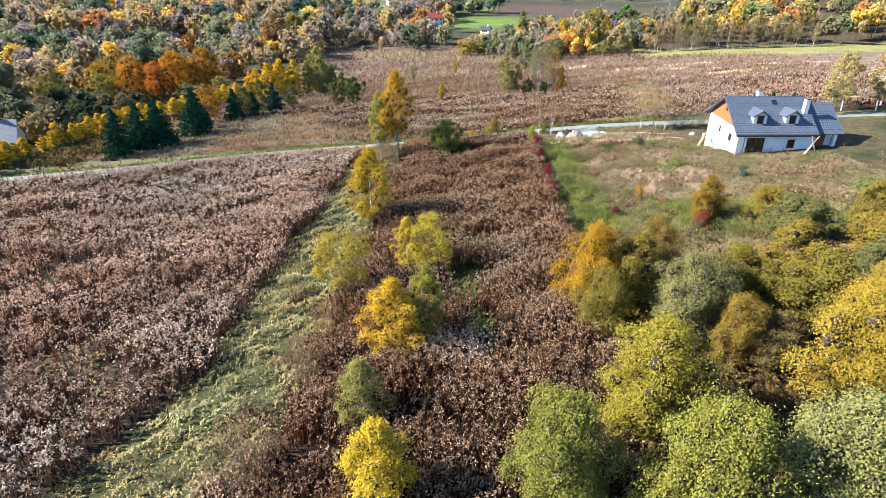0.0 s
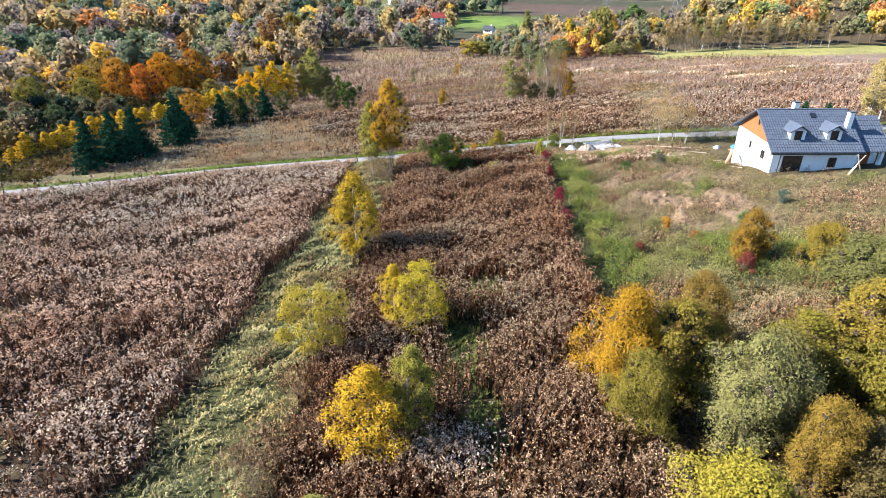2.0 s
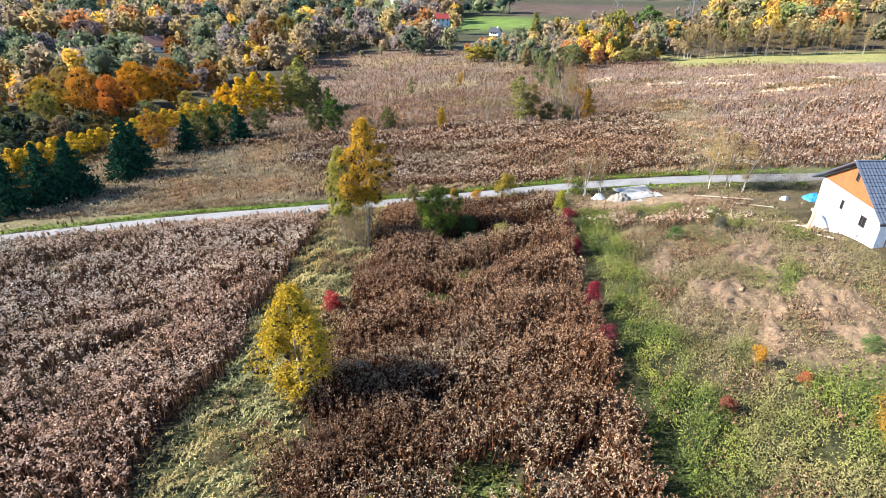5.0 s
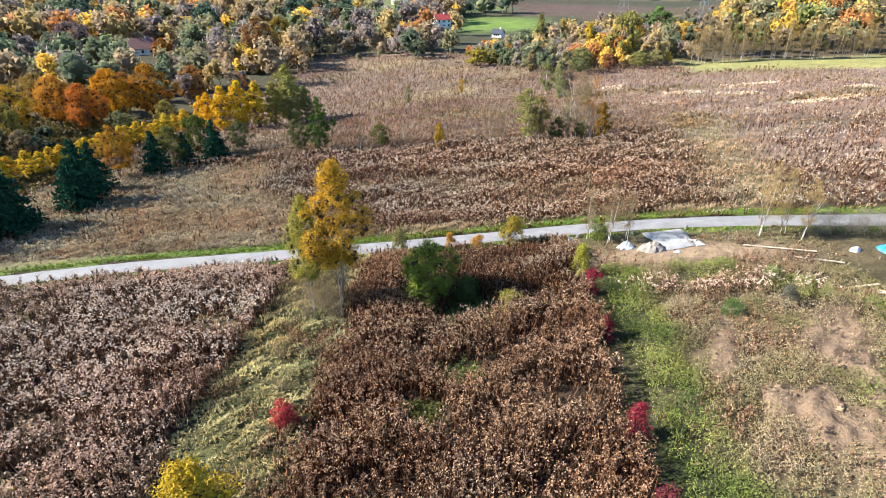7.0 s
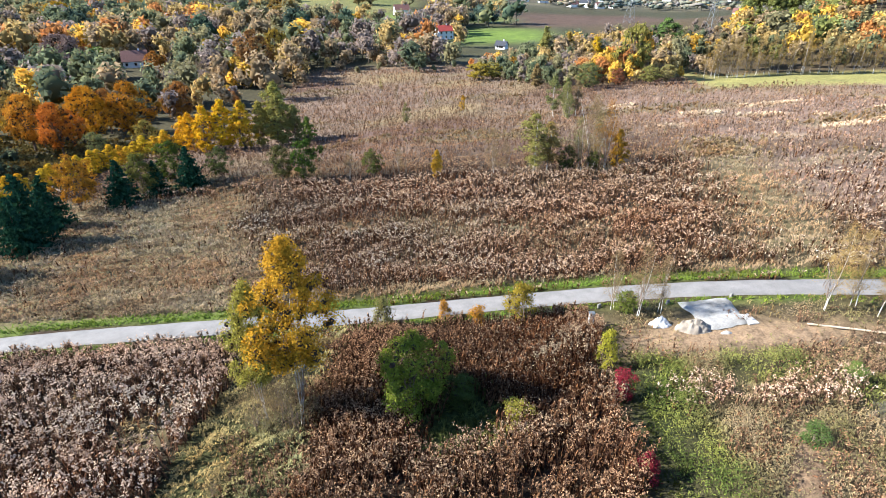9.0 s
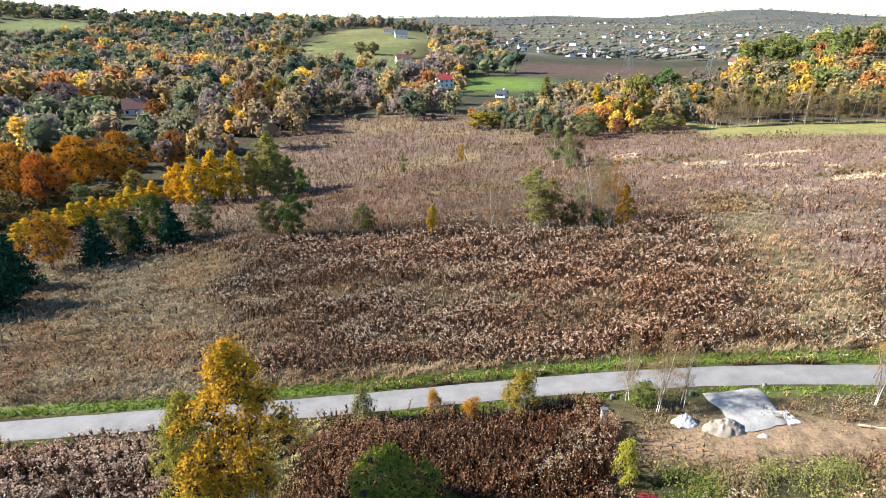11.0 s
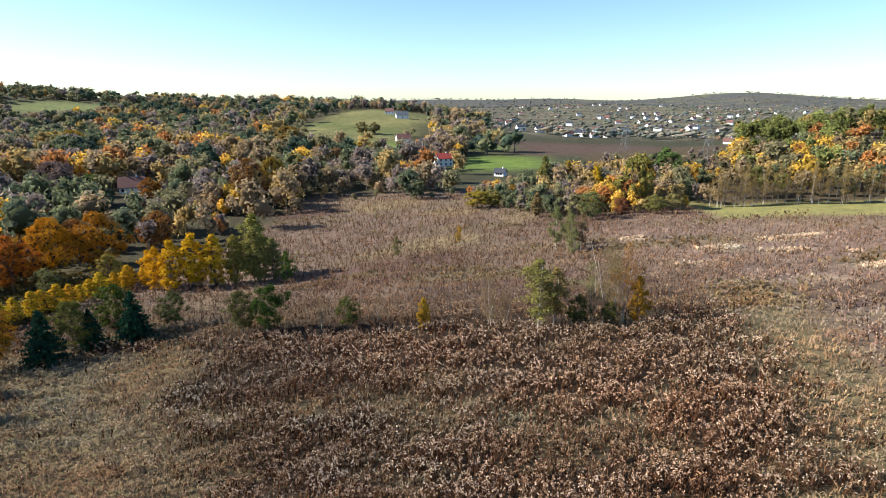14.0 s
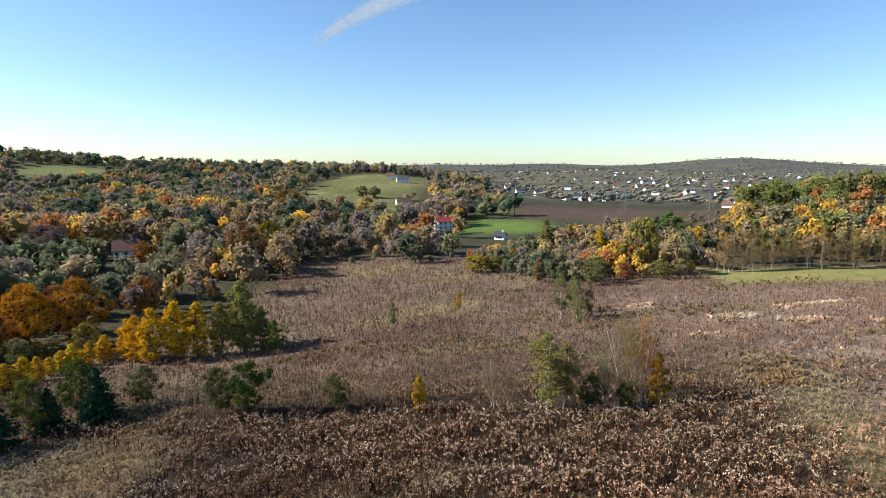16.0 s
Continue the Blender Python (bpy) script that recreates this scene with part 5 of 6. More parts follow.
def on(x, y, up=0.0):
    return (x, y, float(land(x, y)) + up)


swing = thing("trestle", "crossed pale timber trestle standing before the house", "trestle", on(47.4, 69.6))
for a, b in (((-0.6, 0, -0.1), (0.9, 0.1, 2.2)), ((0.9, -0.1, -0.1), (-0.1, 0, 2.3)), ((-0.9, -0.5, -0.1), (0.2, 0, 1.0))):
    a, b = Vector(a), Vector(b)
    leg = part("leg", box(bmesh.new(), 0, (b - a).length, -0.05, 0.05, -0.05, 0.05, 0.012), PLANK, swing)
    leg.matrix_basis = Matrix.Translation(a) @ (b - a).to_track_quat("X", "Z").to_matrix().to_4x4()
for a, b in (((36.6, 79.4), (38.9, 79.0)), ((36.2, 77.0), (37.4, 74.4)), ((35.8, 80.6), (38.3, 81.4)), ((37.3, 80.0), (38.2, 76.8)), ((30.5, 88.6), (36.5, 87.2)), ((34.0, 86.2), (38.0, 85.4))):
    board("plank", on(*a, 0.12), on(*b, 0.2), 0.22, 0.06, "pale raw timber plank lying on bare soil")


def heap(name, x, y, w, d, h, material, label, category, seed):
    """A loose heap with an uneven, slumped surface."""
    r, th = np.meshgrid(np.linspace(0, 1, 22), np.linspace(0, 2 * np.pi, 56, endpoint=False))
    px, py = (r * np.cos(th) * w / 2).ravel(), (r * np.sin(th) * d / 2).ravel()
    wide = 1 + 0.16 * wob(np.cos(th.ravel()) * 2, np.sin(th.ravel()) * 2, 1, seed)
    z = h * (1 - r.ravel() ** 1.5) * (0.85 + 0.35 * wob(px, py, 0.5, seed)) + 0.2 * h * np.abs(wob(px, py, 0.16, seed)) + 0.06 * h * wob(px, py, 0.06, seed) - 0.06 * h - 0.12 * r.ravel() ** 4
    px, py = px * wide, py * wide
    base = float(land(x, y))
    z = z + land(x + px, y + py) - base
    k = (np.arange(56)[:, None] * 22 + np.arange(21)[None])
    nxt = ((np.arange(56)[:, None] + 1) % 56) * 22 + np.arange(21)[None]
    q = np.stack((k, k + 1, nxt + 1, nxt), -1).reshape(-1, 4)
    ob = new(name, sheet(name, np.stack((px, py, z), 1), [q], [material], smooth=True))
    ob.location = (x, y, base)
    return tagged(ob, label, category)


heap("sand_heap", 22.2, 88.8, 2.7, 2.0, 1.0, SAND, "pale grey sand heap on bare soil", "sand heap", 3)
heap("covered_heap", 19.8, 89.6, 1.8, 1.5, 0.8, PLASTIC, "heap covered with crumpled white sheeting", "heap", 5)
heap("gravel_heap", 24.2, 87.9, 1.0, 0.5, 0.2, CONCRETE, "low scatter of pale broken rubble", "rubble", 7)
u, w = np.meshgrid(np.linspace(0, 1, 15), np.linspace(0, 1, 15))
u, w = u.ravel(), w.ravel()
edge = np.clip(1 - 12 * np.minimum(np.minimum(u, 1 - u), np.minimum(w, 1 - w)), 0, 1)
px = (22.4 + 0.7 * w) * (1 - u) + (26.6 - 0.2 * w) * u + edge * 0.12 * wob(u * 9, w * 9, 1, 2)
py = (92.9 - 4.7 * w) * (1 - u) + (93.3 - 4.3 * w) * u + edge * 0.12 * wob(u * 9, w * 9, 1, 7)
k = (np.arange(14)[:, None] * 15 + np.arange(14)[None]).ravel()
top = np.stack((px, py, land(px, py) + 0.24 - 0.18 * edge + 0.015 * wob(px, py, 0.4)), 1)
tagged(new("apron", sheet("apron", top, [np.stack((k, k + 1, k + 16, k + 15), 1)], [APRON], smooth=True)), "pale broken concrete apron beside the lane", "driveway", kind="structure")
slab = thing("concrete_slab", "tilted grey concrete slab on the drive", "slab", on(26.6, 89.6), 12)
part("body", box(bmesh.new(), -0.45, 0.45, -0.7, 0.7, 0.0, 0.15, 0.03), CONCRETE, slab)
for x, y in ((27.0, 93.4), (21.6, 92.9), (16.0, 93.0)):
    st = thing("kerb_stone", "pale kerb stone set upright beside the lane", "stone", on(x, y, -0.1), 30)
    part("body", box(bmesh.new(), -0.17, 0.17, -0.1, 0.1, 0.0, 0.48, 0.05), APRON, st)
post = thing("utility_post", "short white utility cabinet at the plot corner", "utility cabinet", on(14.6, 90.0, -0.1))
part("body", box(bmesh.new(), -0.2, 0.2, -0.15, 0.15, 0.0, 1.35, 0.03), PLASTIC, post)
part("lid", box(bmesh.new(), -0.24, 0.24, -0.19, 0.19, 1.35, 1.43, 0.02), STEEL, post)


# building leftovers beside the house
PIPE = plain("orange_pipe", (0.50, 0.20, 0.11), (0.62, 0.28, 0.17), 3, 0.5)
BLUE = plain("blue_sheet", (0.02, 0.12, 0.42), (0.04, 0.20, 0.60), 2, 0.45, strength=0.6)
q = np.linspace(0, 1, 40)
curve = np.stack((36.6 + 1.5 * q + 0.3 * np.sin(q * 3), 77.2 + 2.2 * q, land(36.6, 77.2) + 0.15 + 1.3 * np.sin(q * 1.9)), 1)
v, f = tubes([(curve, 0.16 + 0.02 * (np.arange(40) % 2))], 10)
tagged(new("drain_pipe", sheet("drain_pipe", v, [f], [PIPE], smooth=True)), "orange ribbed plastic drain pipe leaning on the soil", "pipe")
heap("tarpaulin", 43.6, 87.6, 2.6, 1.8, 0.9, BLUE, "crumpled blue tarpaulin over a pile behind the house", "tarpaulin", 11)
heap("sheeting", 40.4, 87.8, 1.2, 0.8, 0.5, PLASTIC, "crumpled white sheeting on the grass", "sheeting", 13)


# ---- the woods and the village beyond ----
PALETTE = np.array(((0.045, 0.065, 0.05), (0.06, 0.085, 0.055), (0.085, 0.10, 0.06), (0.12, 0.13, 0.07), (0.165, 0.15, 0.08), (0.18, 0.145, 0.125), (0.23, 0.17, 0.10), (0.29, 0.21, 0.085), (0.44, 0.285, 0.05), (0.32, 0.145, 0.05)))


def ball(level):
    bm = bmesh.new()
    bmesh.ops.create_icosphere(bm, subdivisions=level, radius=1.0)
    v, f = np.array([v.co[:] for v in bm.verts]), np.array([[v.index for v in q.verts] for q in bm.faces])
    bm.free()
    return v, f


BALL = ball(1)


def woodland(name, seed, x, y, h, wide, colour, leaves, leaf, label, floor=0.06, lobes=7, inner_shade=0.5):
    """Many far trees in one mesh: stems, several uneven clumps to a crown, darkened for its inner shade, and a coat of
    leaf sprays on them.
    """
    rng = np.random.default_rng(seed)
    n = len(x)
    z = land(x, y)
    foot = np.stack((x, y, z), 1)
    # clumps: one on top, the others round it and lower
    k = np.arange(lobes)
    a = rng.uniform(0, 6.28, (n, 1)) + k * 2.4 + rng.normal(0, 0.4, (n, lobes))
    up = np.where(k == 0, 0.78, floor + 0.22 + (0.66 - floor) * ((k * 0.618) % 1.0)) + rng.normal(0, 0.05, (n, lobes))
    out = np.where(k == 0, 0.05, 0.27) * rng.uniform(0.7, 1.25, (n, lobes)) * (1.25 - 0.6 * up)
    lump = np.stack((out * np.cos(a) * wide[:, None], out * np.sin(a) * wide[:, None], up * h[:, None]), -1) + foot[:, None]
    size = wide[:, None] * rng.uniform(0.55, 0.88, (n, lobes)) / lobes ** 0.5 * np.where(k == 0, 0.85, 1.0)
    tall = np.minimum(size * rng.uniform(0.85, 1.35, (n, lobes)), h[:, None] * np.clip(1.02 - up, 0.18, None))
    scale = np.stack((size, size, tall), -1)
    bv, bf = BALL
    v0 = lump[:, :, None] + scale[:, :, None] * bv * rng.uniform(0.35, 0.85, (n, lobes, len(bv), 1))
    f0 = (bf[None] + len(bv) * np.arange(n * lobes)[:, None, None]).reshape(-1, 3)
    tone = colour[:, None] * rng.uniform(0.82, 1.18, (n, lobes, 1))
    # clumps take a darkened leaf colour, painting the shade within the crown
    t0 = np.repeat((tone * inner_shade).reshape(-1, 3), len(bv), axis=0)
    # sprays on the clumps
    pick = rng.integers(0, lobes, (n, leaves))
    row = np.arange(n)[:, None]
    way = rng.normal(0, 1, (n, leaves, 3)) + (0, 0, 0.35)
    way /= np.linalg.norm(way, axis=2)[..., None]
    c = lump[row, pick] + scale[row, pick] * way * rng.uniform(0.65, 1.2, (n, leaves, 1))
    big = np.repeat(leaf * np.clip(wide / 8, 0.6, 2.2) ** 0.5 if np.ndim(leaf) == 0 else leaf, leaves)
    v1, f1 = diamonds(rng, c.reshape(-1, 3), big, 1.25, tri=True, loose=0.5, facing=way.reshape(-1, 3))
    t1 = np.repeat((tone[row, pick] * rng.uniform(0.86, 1.16, (n, leaves, 1))).reshape(-1, 3), 3, axis=0)
    # stems
    thick = wide * 0.022
    t = np.stack((foot + np.stack((-thick, 0 * x, 0 * x - 0.3), 1), foot + np.stack((thick, 0 * x, 0 * x - 0.3), 1), foot + np.stack((0 * x, 1.6 * thick, 0 * x - 0.3), 1), foot + np.stack((0 * x, 0 * x, h * 0.85), 1)), 1).reshape(-1, 3)
    q = np.arange(n)[:, None] * 4
    tf = np.concatenate((q + (0, 1, 3), q + (1, 2, 3), q + (2, 0, 3)))
    tt = np.tile((0.2, 0.17, 0.14), (len(t), 1))
    v0 = v0.reshape(-1, 3)
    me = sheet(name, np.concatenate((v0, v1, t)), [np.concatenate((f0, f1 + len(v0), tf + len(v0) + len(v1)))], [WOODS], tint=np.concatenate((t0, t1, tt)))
    return tagged(new(name, me), label, "woods", kind="stuff")


def colours(rng, x, y, bias=0.0):
    k = np.clip(((wob(x, y, 29, 2) + 1) / 2 * 8.5 + 0.5 + rng.normal(0, 1.3, len(x)) + bias), 0, 9.99).astype(int)
    # palette lifted by 1.45: paling by distance haze put into the leaf colour
    return PALETTE[k] * 1.45


def clear_of(x, y, spots):
    keep = np.ones(len(x), bool)
    for sx, sy, rx, ry in spots:
        keep &= ((x - sx) / rx) ** 2 + ((y - sy) / ry) ** 2 > 1
    return keep


FIELDS = ((-92, 760, 72, 160), (-60, 560, 44, 48), (38, 470, 32, 46), (42, 590, 28, 28), (125, 590, 78, 78), (-105, 400, 30, 22), (-640, 1020, 90, 85), (-230, 275, 20, 26),
          (-151, 338, 12, 9), (-2, 452, 12, 12), (32, 392, 8, 12), (-42, 597, 14, 10), (-141, 321, 9, 10), (-131, 305, 8, 12), (-119, 284, 7, 13), (-107, 263, 6, 13), (-1, 425, 11, 30), (0, 375, 8, 40), (-80, 590, 50, 60), (-141, 322, 13, 16), (-127, 300, 13, 20), (-117, 280, 10, 18))

# the slope west of the field
rng = np.random.default_rng(201)
n = 1050
x, y = rng.uniform(-340, 20, n), rng.uniform(290, 540, n)
edge = 322 + 16 * wob(x, y, 23)
keep = (np.abs(x) < 0.8 * y) & (y > edge - np.clip(-x - 60, 0, 80) * 0.55) & (x < 5 + (y - 300) * 0.05) & clear_of(x, y, FIELDS)
x, y = x[keep], y[keep]
h = np.clip(rng.gamma(4, 2.6, len(x)), 3.5, 20) * np.interp(y, (320, 345), (0.7, 1))
# extra lift here and on the next slopes, haze painted into the foliage
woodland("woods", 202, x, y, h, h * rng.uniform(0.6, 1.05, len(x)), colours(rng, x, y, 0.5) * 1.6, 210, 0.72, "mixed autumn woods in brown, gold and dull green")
n = 800
x, y = rng.uniform(-340, -52, n), rng.uniform(130, 330, n)
keep = (x < np.interp(y, (130, 195, 215, 260, 330), (-114, -106, -70, -56, -58)) - 6 * wob(x, y, 20)) & (np.abs(x) < 0.8 * y + 10) & clear_of(x, y, FIELDS)
x, y = x[keep], y[keep]
h = np.clip(rng.gamma(4, 2.4, len(x)), 3, 18)
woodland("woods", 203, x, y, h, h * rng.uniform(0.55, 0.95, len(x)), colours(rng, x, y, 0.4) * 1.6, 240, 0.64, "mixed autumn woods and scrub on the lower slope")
n = 2900
x, y = rng.uniform(-950, 60, n), rng.uniform(520, 1250, n)
keep = (np.abs(x) < 60 + y * 0.85) & clear_of(x, y, FIELDS)
x, y = x[keep], y[keep]
h = np.clip(rng.gamma(8, 1.5, len(x)), 6, 19)
woodland("woods", 204, x, y, h, h * rng.uniform(0.7, 1.2, len(x)), colours(rng, x, y, -0.2) * 1.45, 33, 1.45, "autumn woods on the far hillside", lobes=3, inner_shade=0.75)

n = 130
x, y = rng.uniform(-150, -76, n), rng.uniform(92, 160, n)
keep = clear_of(x, y, ((-86, 106, 9, 9),)) & (x < -76 - (y - 120) * 0.1)
x, y = x[keep], y[keep]
h = rng.uniform(3, 8, len(x))
woodland("scrub", 205, x, y, h, h * rng.uniform(0.8, 1.2, len(x)), colours(rng, x, y), 160, 0.34, "bushes and small trees behind the yellow hedge")

# belt of trees in the middle
rng = np.random.default_rng(211)
n = 330
q, v = rng.uniform(0, 1, n), rng.uniform(0, 1, n)
x = 14 + 84 * q + rng.normal(0, 2, n)
y = np.interp(x, (10, 20, 32, 45, 66, 80, 100), (300, 280, 262, 250, 250, 258, 268)) + v * np.interp(x, (10, 30, 60, 100), (20, 55, 95, 110)) + 2
h = rng.uniform(6, 14.5, n) * np.interp(x, (12, 30, 50), (0.4, 0.7, 1)) * np.interp(v, (0, 0.25), (0.6, 1))
woodland("woods", 212, x, y, h, h * rng.uniform(0.5, 0.75, n), colours(rng, x * 2, y * 2, 1.0) * 1.45, 260, 0.5, "belt of autumn trees in gold, olive and brown")

# trees behind the belt
rng = np.random.default_rng(215)
x, y = rng.uniform(60, 200, 190), rng.uniform(300, 470, 190)
keep = (x < 98 + (y - 262) * 0.5) & (x > 40 + (y - 300) * 0.25) & (y < 425) & clear_of(x, y, ((157, 413, 9, 9),))
x, y = x[keep], y[keep]
h = rng.uniform(0.7, 1.1, len(x)) * np.interp(y, (300, 400, 430), (11, 6.5, 5))
woodland("woods", 216, x, y, h, h * rng.uniform(0.6, 0.9, len(x)), colours(rng, x * 2, y * 2, 0.8) * 1.2, 170, 0.55, "grove of autumn trees below the pylon")

# the wooded hill
rng = np.random.default_rng(221)
n = 760
x, y = rng.uniform(95, 420, n), rng.uniform(262, 520, n)
keep = (y > 268 + 4 * wob(x, y, 9) - np.clip(x - 140, 0, 200) * 0.12) & (x > 98 + (y - 262) * 0.5)
x, y = x[keep], y[keep]
h = rng.uniform(11, 18, len(x)) * np.interp(y, (262, 290), (0.75, 1))
pine = rng.random(len(x)) < np.interp(y, (275, 340, 420), (0.05, 0.5, 0.85))
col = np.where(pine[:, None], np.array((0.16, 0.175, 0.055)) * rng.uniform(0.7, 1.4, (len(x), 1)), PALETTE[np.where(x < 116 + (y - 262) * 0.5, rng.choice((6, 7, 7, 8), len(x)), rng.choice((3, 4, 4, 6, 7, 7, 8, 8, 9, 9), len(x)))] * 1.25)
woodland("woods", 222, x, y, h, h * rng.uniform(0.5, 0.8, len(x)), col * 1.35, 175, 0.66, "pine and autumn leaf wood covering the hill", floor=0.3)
for i in range(44):
    x = 96 + 1.65 * i + rng.normal(0, 0.7)
    y = 266.5 - max(x - 140, 0) * 0.12 + rng.normal(0, 1.2)
    plant("birch", "birch_tree", THIN_BIRCHES[i % 3], x, y, 13 + rng.normal(0, 1.5), (0.32, 0.23, 0.09), "tall bare birch with white stem at the wood edge", turn=i * 91, group="birches at the wood edge", stretch=0.7)

# single trees that stand out on the slope and in the belt: x, y, height, width
for i, (x, y, h, w, c, kind, label) in enumerate((
    (-158.5, 298, 20, 19, (0.30, 0.21, 0.18), "oak", "large bare mauve brown tree on the slope"), (-146.7, 302, 14, 11.5, (0.14, 0.24, 0.05), "oak", "fresh green tree on the slope"),
    (-128.6, 313, 10.5, 10, (0.44, 0.19, 0.04), "oak", "orange brown tree beside the white house"), (-115, 321, 15.5, 11, (0.34, 0.31, 0.06), "poplar", "yellow green tree on the slope"),
    (-107.5, 321, 14.5, 10, (0.50, 0.36, 0.04), "poplar", "yellow tree on the slope"), (-79.7, 300, 20, 17, (0.36, 0.19, 0.07), "oak", "big rust and gold oak at the wood edge"),
    (-74, 313, 20, 12, (0.40, 0.27, 0.05), "oak", "tall golden oak at the wood edge"), (-195.8, 467, 11, 25, (0.52, 0.34, 0.04), "oak", "broad orange gold tree in the woods"),
    (-166.7, 501, 18, 22, (0.46, 0.36, 0.06), "oak", "yellow tree in the woods"), (-331, 569, 19, 25, (0.52, 0.33, 0.04), "oak", "golden tree high on the slope"),
    (-88, 421, 16, 13, (0.34, 0.20, 0.09), "oak", "brown tree in a row beyond the field"), (-78, 420, 17, 13, (0.36, 0.22, 0.08), "oak", "brown tree in a row beyond the field"), (-68, 422, 16, 12, (0.32, 0.20, 0.10), "oak", "brown tree in a row beyond the field"),
    (-67, 484, 13, 9, (0.50, 0.36, 0.05), "poplar", "slim yellow tree by the meadow"), (-16, 440, 11, 9, (0.50, 0.37, 0.05), "oak", "round yellow tree by the red roofed house"),
    (-130, 537, 22, 26, (0.36, 0.23, 0.06), "oak", "large brown gold tree below the meadow"), (-88, 655, 13, 14, (0.26, 0.20, 0.08), "oak", "tree in a group on the meadow"), (-76, 658, 12, 12, (0.24, 0.19, 0.08), "oak", "tree in a group on the meadow"),
    (14.3, 280, 7, 10, (0.42, 0.32, 0.05), "oak", "yellow olive bush at the end of the belt"), (20, 283, 6.5, 9, (0.30, 0.26, 0.06), "oak", "olive bush at the end of the belt"), (29, 296, 7, 7, (0.46, 0.27, 0.05), "oak", "orange bush in the belt"),
    (33, 255, 8.6, 6, (0.27, 0.20, 0.09), "poplar", "brown olive sapling before the belt"), (42.4, 300, 18, 8, (0.24, 0.23, 0.07), "poplar", "tall dull green poplar in the belt"), (51.8, 300, 16, 9, (0.40, 0.27, 0.06), "poplar", "gold brown tree in the belt"),
    (58.7, 281, 15, 8.5, (0.62, 0.42, 0.03), "poplar", "bright yellow tree in the belt"), (51.9, 275, 8.5, 7, (0.58, 0.40, 0.04), "oak", "bright yellow bush in the belt"), (48.6, 245, 9, 9.5, (0.19, 0.21, 0.08), "alder", "grey green willow before the belt"),
    (68.2, 263, 20, 12, (0.28, 0.26, 0.07), "oak", "tall olive tree in the belt"), (81.9, 293, 14.5, 9, (0.50, 0.30, 0.05), "poplar", "orange yellow tree in the belt"), (104, 335, 17, 17, (0.13, 0.20, 0.06), "oak", "large green tree behind the belt"),
    (110, 319, 8, 9, (0.52, 0.29, 0.04), "oak", "orange bush in a row behind the belt"), (117, 321, 8, 9, (0.50, 0.28, 0.04), "oak", "orange bush in a row behind the belt"), (59.6, 249, 6.2, 5, (0.30, 0.12, 0.06), "alder", "red brown bush before the belt"),
    (71, 252, 6.4, 8, (0.24, 0.23, 0.07), "alder", "olive bush before the belt"), (77, 253, 6.6, 7, (0.30, 0.26, 0.10), "alder", "pale olive bush before the belt"),
)):
    pool = dict(oak=FAR_OAKS, alder=ALDERS, poplar=FAR_POPLARS)[kind]
    own = dict(oak=12 / 14, alder=6 / 8, poplar=5.5 / 10)[kind]
    plant(kind, "broadleaf_tree", pool[i % len(pool)], x, y, h, c, label, turn=i * 71, stretch=w / h / own)
for i in range(16):
    plant("birch", "birch_tree", THIN_BIRCHES[i % 3], -102 + 2.1 * i + rng.normal(0, 0.8), 281 + 0.4 * i + rng.normal(0, 2), 10 + rng.normal(0, 1.2), (0.34, 0.27, 0.20), "bare birch with pale stem at the wood edge", turn=i * 77, group="birches below the slope", stretch=0.7)

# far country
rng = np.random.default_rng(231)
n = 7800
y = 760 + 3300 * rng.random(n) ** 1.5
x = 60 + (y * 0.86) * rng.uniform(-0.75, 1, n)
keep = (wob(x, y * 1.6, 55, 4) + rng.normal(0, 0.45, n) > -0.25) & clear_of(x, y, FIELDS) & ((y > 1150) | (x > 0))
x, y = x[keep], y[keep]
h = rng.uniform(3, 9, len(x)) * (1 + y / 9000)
# the blue-grey added to the leaf colour is painted distance haze
woodland("woods", 232, x, y, h, h * rng.uniform(1.0, 2.2, len(x)), colours(rng, x, y, -1.0) * 0.75 + np.array((0.13, 0.145, 0.15)), 3, np.clip(y / 1300, 0.8, 2.0), "far groves and hedgerows across the valley", floor=0.0, lobes=2, inner_shade=0.95)


def cottage(name, w, d, h, rise, wall, tile, label, windows=True):
    """A gabled house with its roof, chimney and windows, round its own middle."""
    ob = thing(name, label, "house")
    bm = bmesh.new()
    prism(bm, [(-d / 2, -1.5), (d / 2, -1.5), (d / 2, h), (0, h + rise - 0.08), (-d / 2, h)], -w / 2, w / 2, "x")
    part("wall", bm, wall, ob)
    for sgn in (-1, 1):
        bm = bmesh.new()
        prism(bm, [(sgn * (d / 2 + 0.5), h - 0.5 * rise / (d / 2)), (0, h + rise), (0, h + rise + 0.2), (sgn * (d / 2 + 0.5), h - 0.5 * rise / (d / 2) + 0.2)], -w / 2 - 0.5, w / 2 + 0.5, "x")
        part("roof", bm, tile, ob)
    ch = part("chimney", box(bmesh.new(), w * 0.18, w * 0.18 + 0.6, -0.3, 0.3, h + rise - 0.6, h + rise + 1.0, 0.03), PLASTER, ob)
    if windows:
        for z in ((0.9, 3.6) if h > 4.5 else (0.9,)):
            for x in np.linspace(-w / 2 + 1.6, w / 2 - 1.6, 3):
                window(ob, (x, -d / 2, z), 1.1, 1.3, "y-")
            for y in (-d / 5, d / 5):
                window(ob, (-w / 2, y, z), 1.0, 1.3, "x-")
    return ob


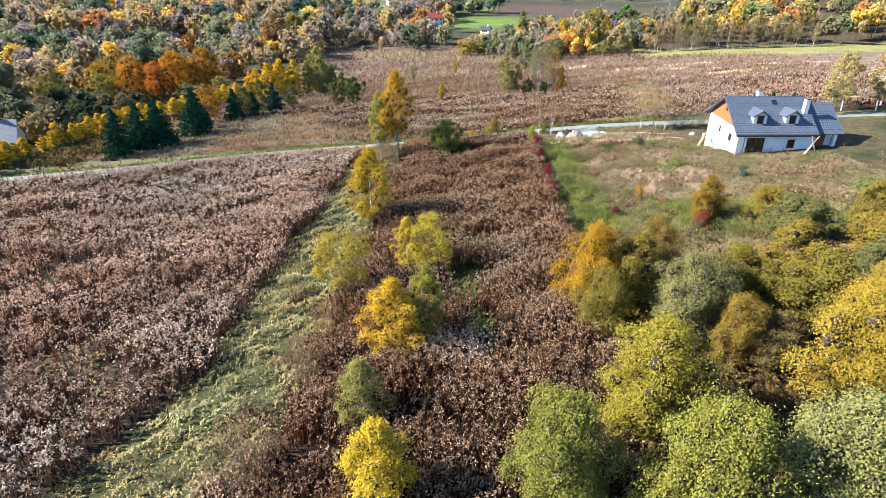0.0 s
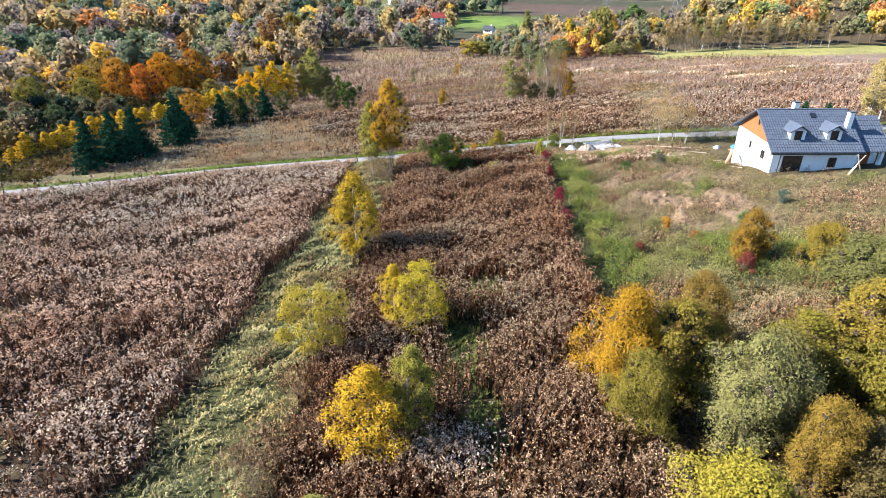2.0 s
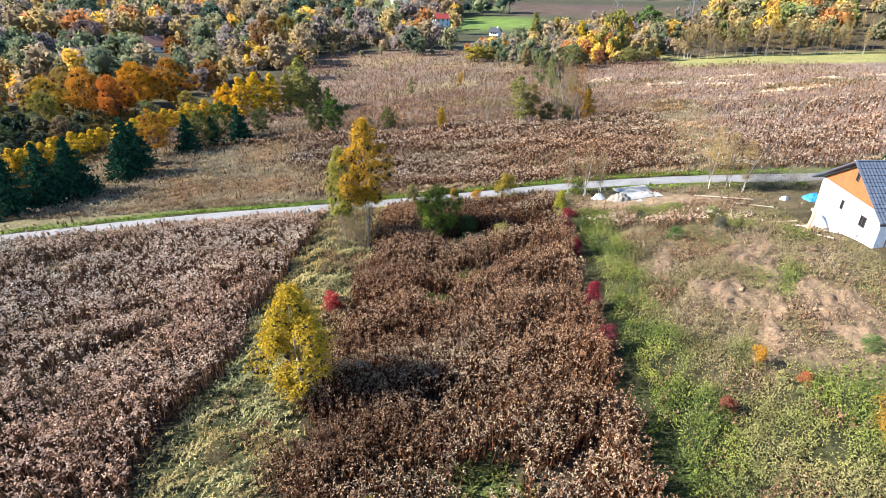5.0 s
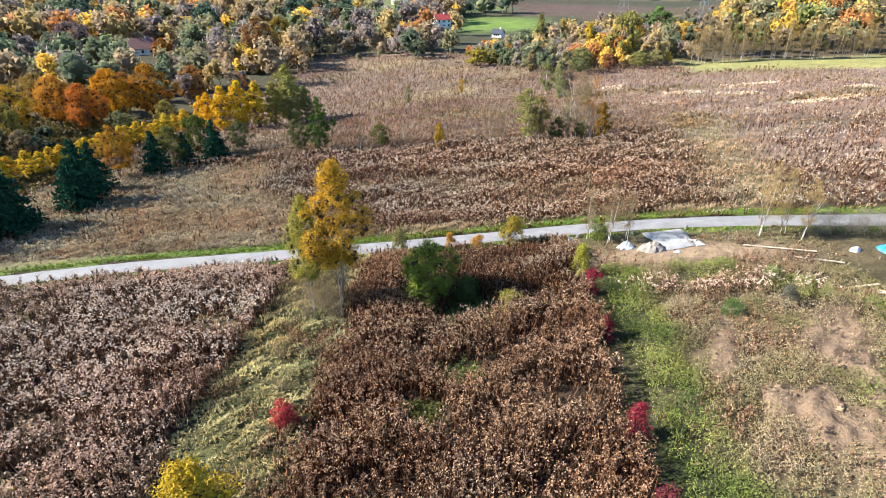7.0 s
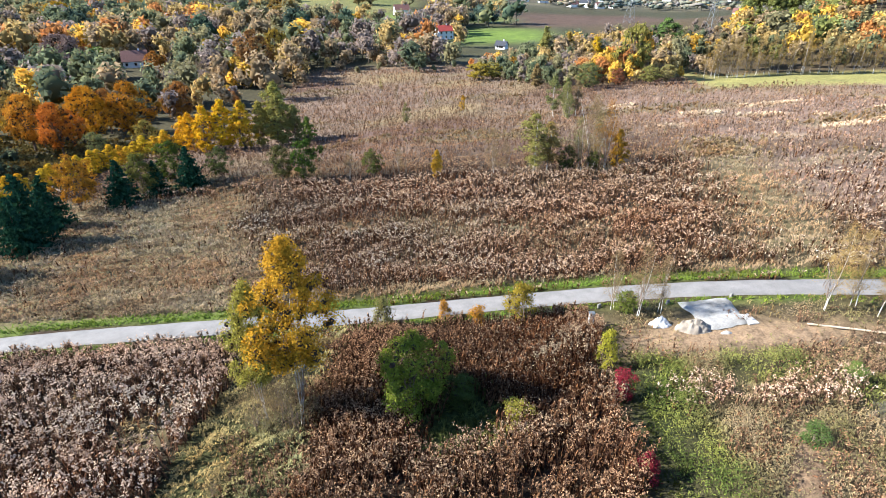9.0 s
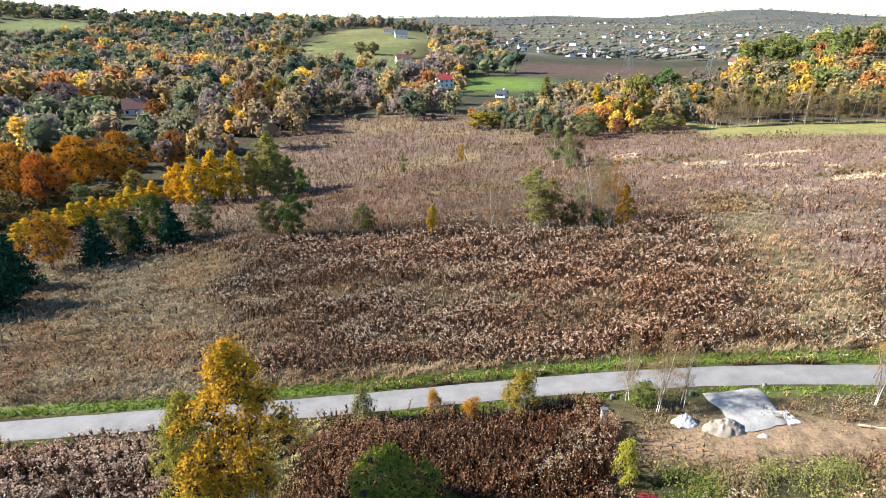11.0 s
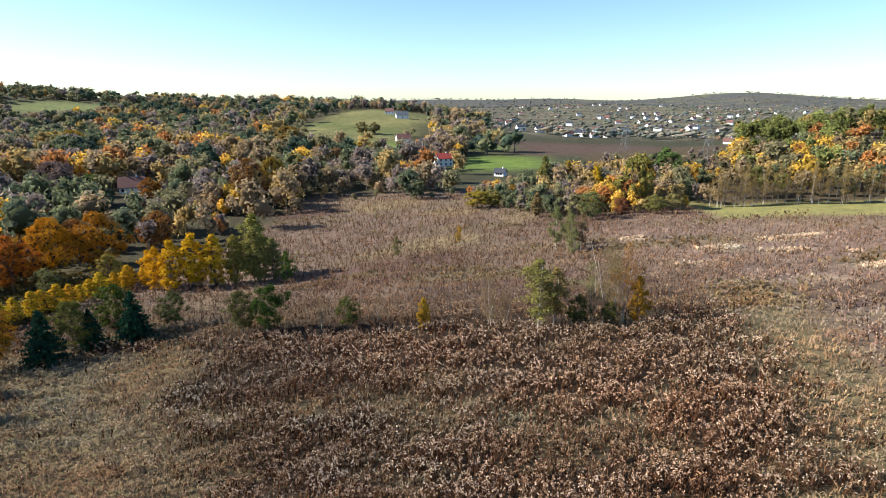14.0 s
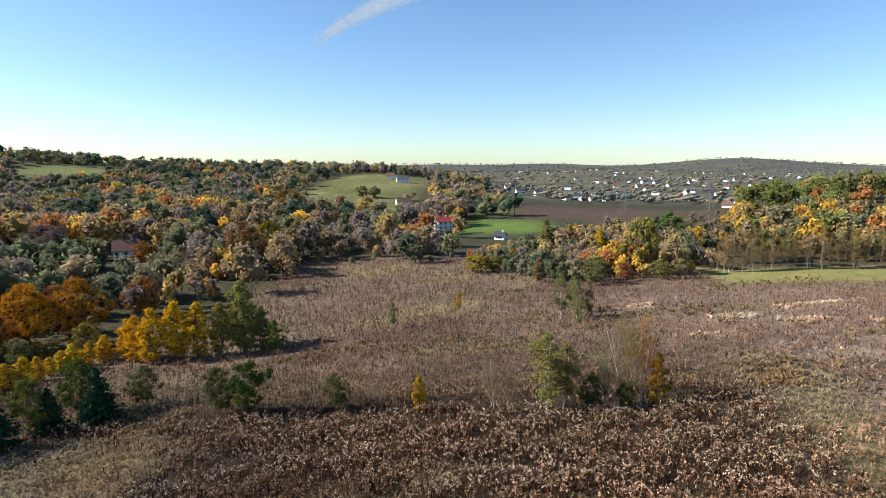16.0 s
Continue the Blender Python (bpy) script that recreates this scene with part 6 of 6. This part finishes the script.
for x, y, turn, w, d, h, rise, tile, label in (
    (-2, 455, 28, 10.5, 8.5, 5.4, 3.0, REDTILE, "white two storey house with bright red roof"), (32.2, 395.9, -30, 6, 4.6, 2.4, 2.0, ZINC, "small white gabled shed by the wood"),
    (-151.5, 340, 25, 11, 8.5, 3.2, 4.2, BROWNTILE, "white house with dark red brown roof among trees"), (-41.6, 600, 20, 13, 9, 4.5, 4.0, BROWNTILE, "house with dark brown red roof by the meadow"),
    (-60.6, 801, 15, 15, 10, 4.0, 4.5, STEEL, "long barn with pale grey roof on the meadow"), (-80, 838, 0, 11, 8, 3.5, 3.5, BROWNTILE, "farmhouse behind the meadow crest"), (-86, 108, 20, 9, 7, 2.2, 3.4, STEEL, "white house with pale grey roof behind the hedge"),
):
    c = cottage("house", w, d, h, rise, PLASTER, tile, label)
    c.matrix_basis = pose(x, y, float(land(x, y)), 0, 0, turn)
PROTO = [cottage("house", 11, 9, 3.4, 3.8, PLASTER, BROWNTILE, "small white village house with brown roof", False), cottage("house", 12, 9, 5.6, 2.6, PLASTER, ZINC, "white two storey village house with grey roof", False),
         cottage("house", 10, 8, 3.2, 3.6, PLASTER, BROWNTILE, "small white village house with dark tile roof", False)]
rng = np.random.default_rng(241)
spots = [(150, 800), (166, 806), (182, 798), (198, 812), (172, 830), (300, 690), (318, 705), (232, 880)]
while len(spots) < 92:
    y = 810 + 1900 * rng.random() ** 1.6
    x = y * rng.uniform(0.02, 0.62)
    if wob(np.array(x), np.array(y), 120, 3) > -0.25:
        spots.append((x, y))
for i, (x, y) in enumerate(spots):
    m = pose(x, y, float(land(x, y)), 0, 0, float(rng.uniform(-50, 50)))
    if i < 3:
        PROTO[i].matrix_basis = m
        tagged(PROTO[i], group="village houses")
    else:
        copy_thing(PROTO[i % 3], m)


def pylon(x, y, h, label, turn=20):
    """A lattice power pylon: four legs, bracing and three arms."""
    ob = thing("power_pylon", label, "pylon", on(x, y, -0.3), turn)
    b = h * 0.11
    def corner(i, z):
        r = b * (1 - 0.86 * min(z / (h * 0.8), 1))
        return np.array(((r, r), (-r, r), (-r, -r), (r, -r))[i] + (z,))
    for i in range(4):
        v, f = tubes([(np.stack([corner(i, z) for z in np.linspace(0, h, 9)]), np.full(9, 0.11))], 4)
        part("leg", sheet("leg", v, [f], [STEEL]), None, ob)
    lines = []
    zs = h * (1 - (1 - np.linspace(0, 1, 9)) ** 1.35)
    for z0, z1 in zip(zs[:-1], zs[1:]):
        for i in range(4):
            lines.append((np.stack((corner(i, z0), corner((i + 1) % 4, z1))), np.full(2, 0.05)))
            lines.append((np.stack((corner((i + 1) % 4, z0), corner(i, z1))), np.full(2, 0.05)))
    v, f = tubes(lines, 3)
    part("bracing", sheet("bracing", v, [f], [STEEL]), None, ob)
    for z, r in ((0.66, 0.16), (0.78, 0.20), (0.9, 0.13)):
        a = [(np.array(((-r * h, 0, z * h), (0, 0, z * h + 1.1), (r * h, 0, z * h))), np.array((0.06, 0.16, 0.06))), (np.array(((-r * h, 0, z * h), (0, 0, z * h - 0.2), (r * h, 0, z * h))), np.array((0.06, 0.12, 0.06)))]
        v, f = tubes(a, 4)
        part("arm", sheet("arm", v, [f], [STEEL]), None, ob)
    return ob


pylon(157.3, 413.6, 24, "tall grey lattice power pylon behind the trees")
pylon(141.8, 528.9, 29, "grey lattice power pylon in the valley", 35)
pylon(-50, 1150, 30, "distant grey power pylon on the ridge")


# a wisp of cirrus, high over the far ridge
m, n, l = nodes_of("cirrus")
at = n.new("ShaderNodeAttribute")
at.attribute_name = "tint"
streak = noise_of(n, l, 0.006, 6, 0.6, stretch=(1.0, 1.0, 1.0))
thin = n.new("ShaderNodeMath")
thin.operation = "MULTIPLY"
l.new(at.outputs["Fac"], thin.inputs[0])
l.new(ramp(n, l, streak, ((0.25, (0.55, 0.55, 0.55)), (0.7, (1, 1, 1)))), thin.inputs[1])
ice, clear, veil = n.new("ShaderNodeBsdfTranslucent"), n.new("ShaderNodeBsdfTransparent"), n.new("ShaderNodeMixShader")
ice.inputs[0].default_value = (0.95, 0.96, 0.98, 1)
l.new(thin.outputs[0], veil.inputs[0]), l.new(clear.outputs[0], veil.inputs[1]), l.new(ice.outputs[0], veil.inputs[2])
o = n.new("ShaderNodeOutputMaterial")
l.new(veil.outputs[0], o.inputs[0])
u, w = np.meshgrid(np.linspace(0, 1, 41), np.linspace(-1, 1, 15))
u, w = u.ravel(), w.ravel()
bend = 26 * np.sin(u * 3.1)
half = 30 + 55 * u
v = np.stack((-835 + 600 * u - 0.5 * half * w, 3500 + 150 * u, 722 + 350 * u + bend + 0.86 * half * w), 1)
k = (np.arange(14)[:, None] * 41 + np.arange(40)[None]).ravel()
soft_edge = np.clip(1 - w * w, 0, 1) ** 1.3 * np.clip(u * 6, 0, 1) * 0.95
tagged(new("cirrus", sheet("cirrus", v, [np.stack((k, k + 1, k + 42, k + 41), 1)], [m], smooth=True, tint=np.repeat(soft_edge[:, None], 3, 1))), "thin white wisp of cirrus cloud in blue sky", "cloud", kind="stuff").visible_shadow = False
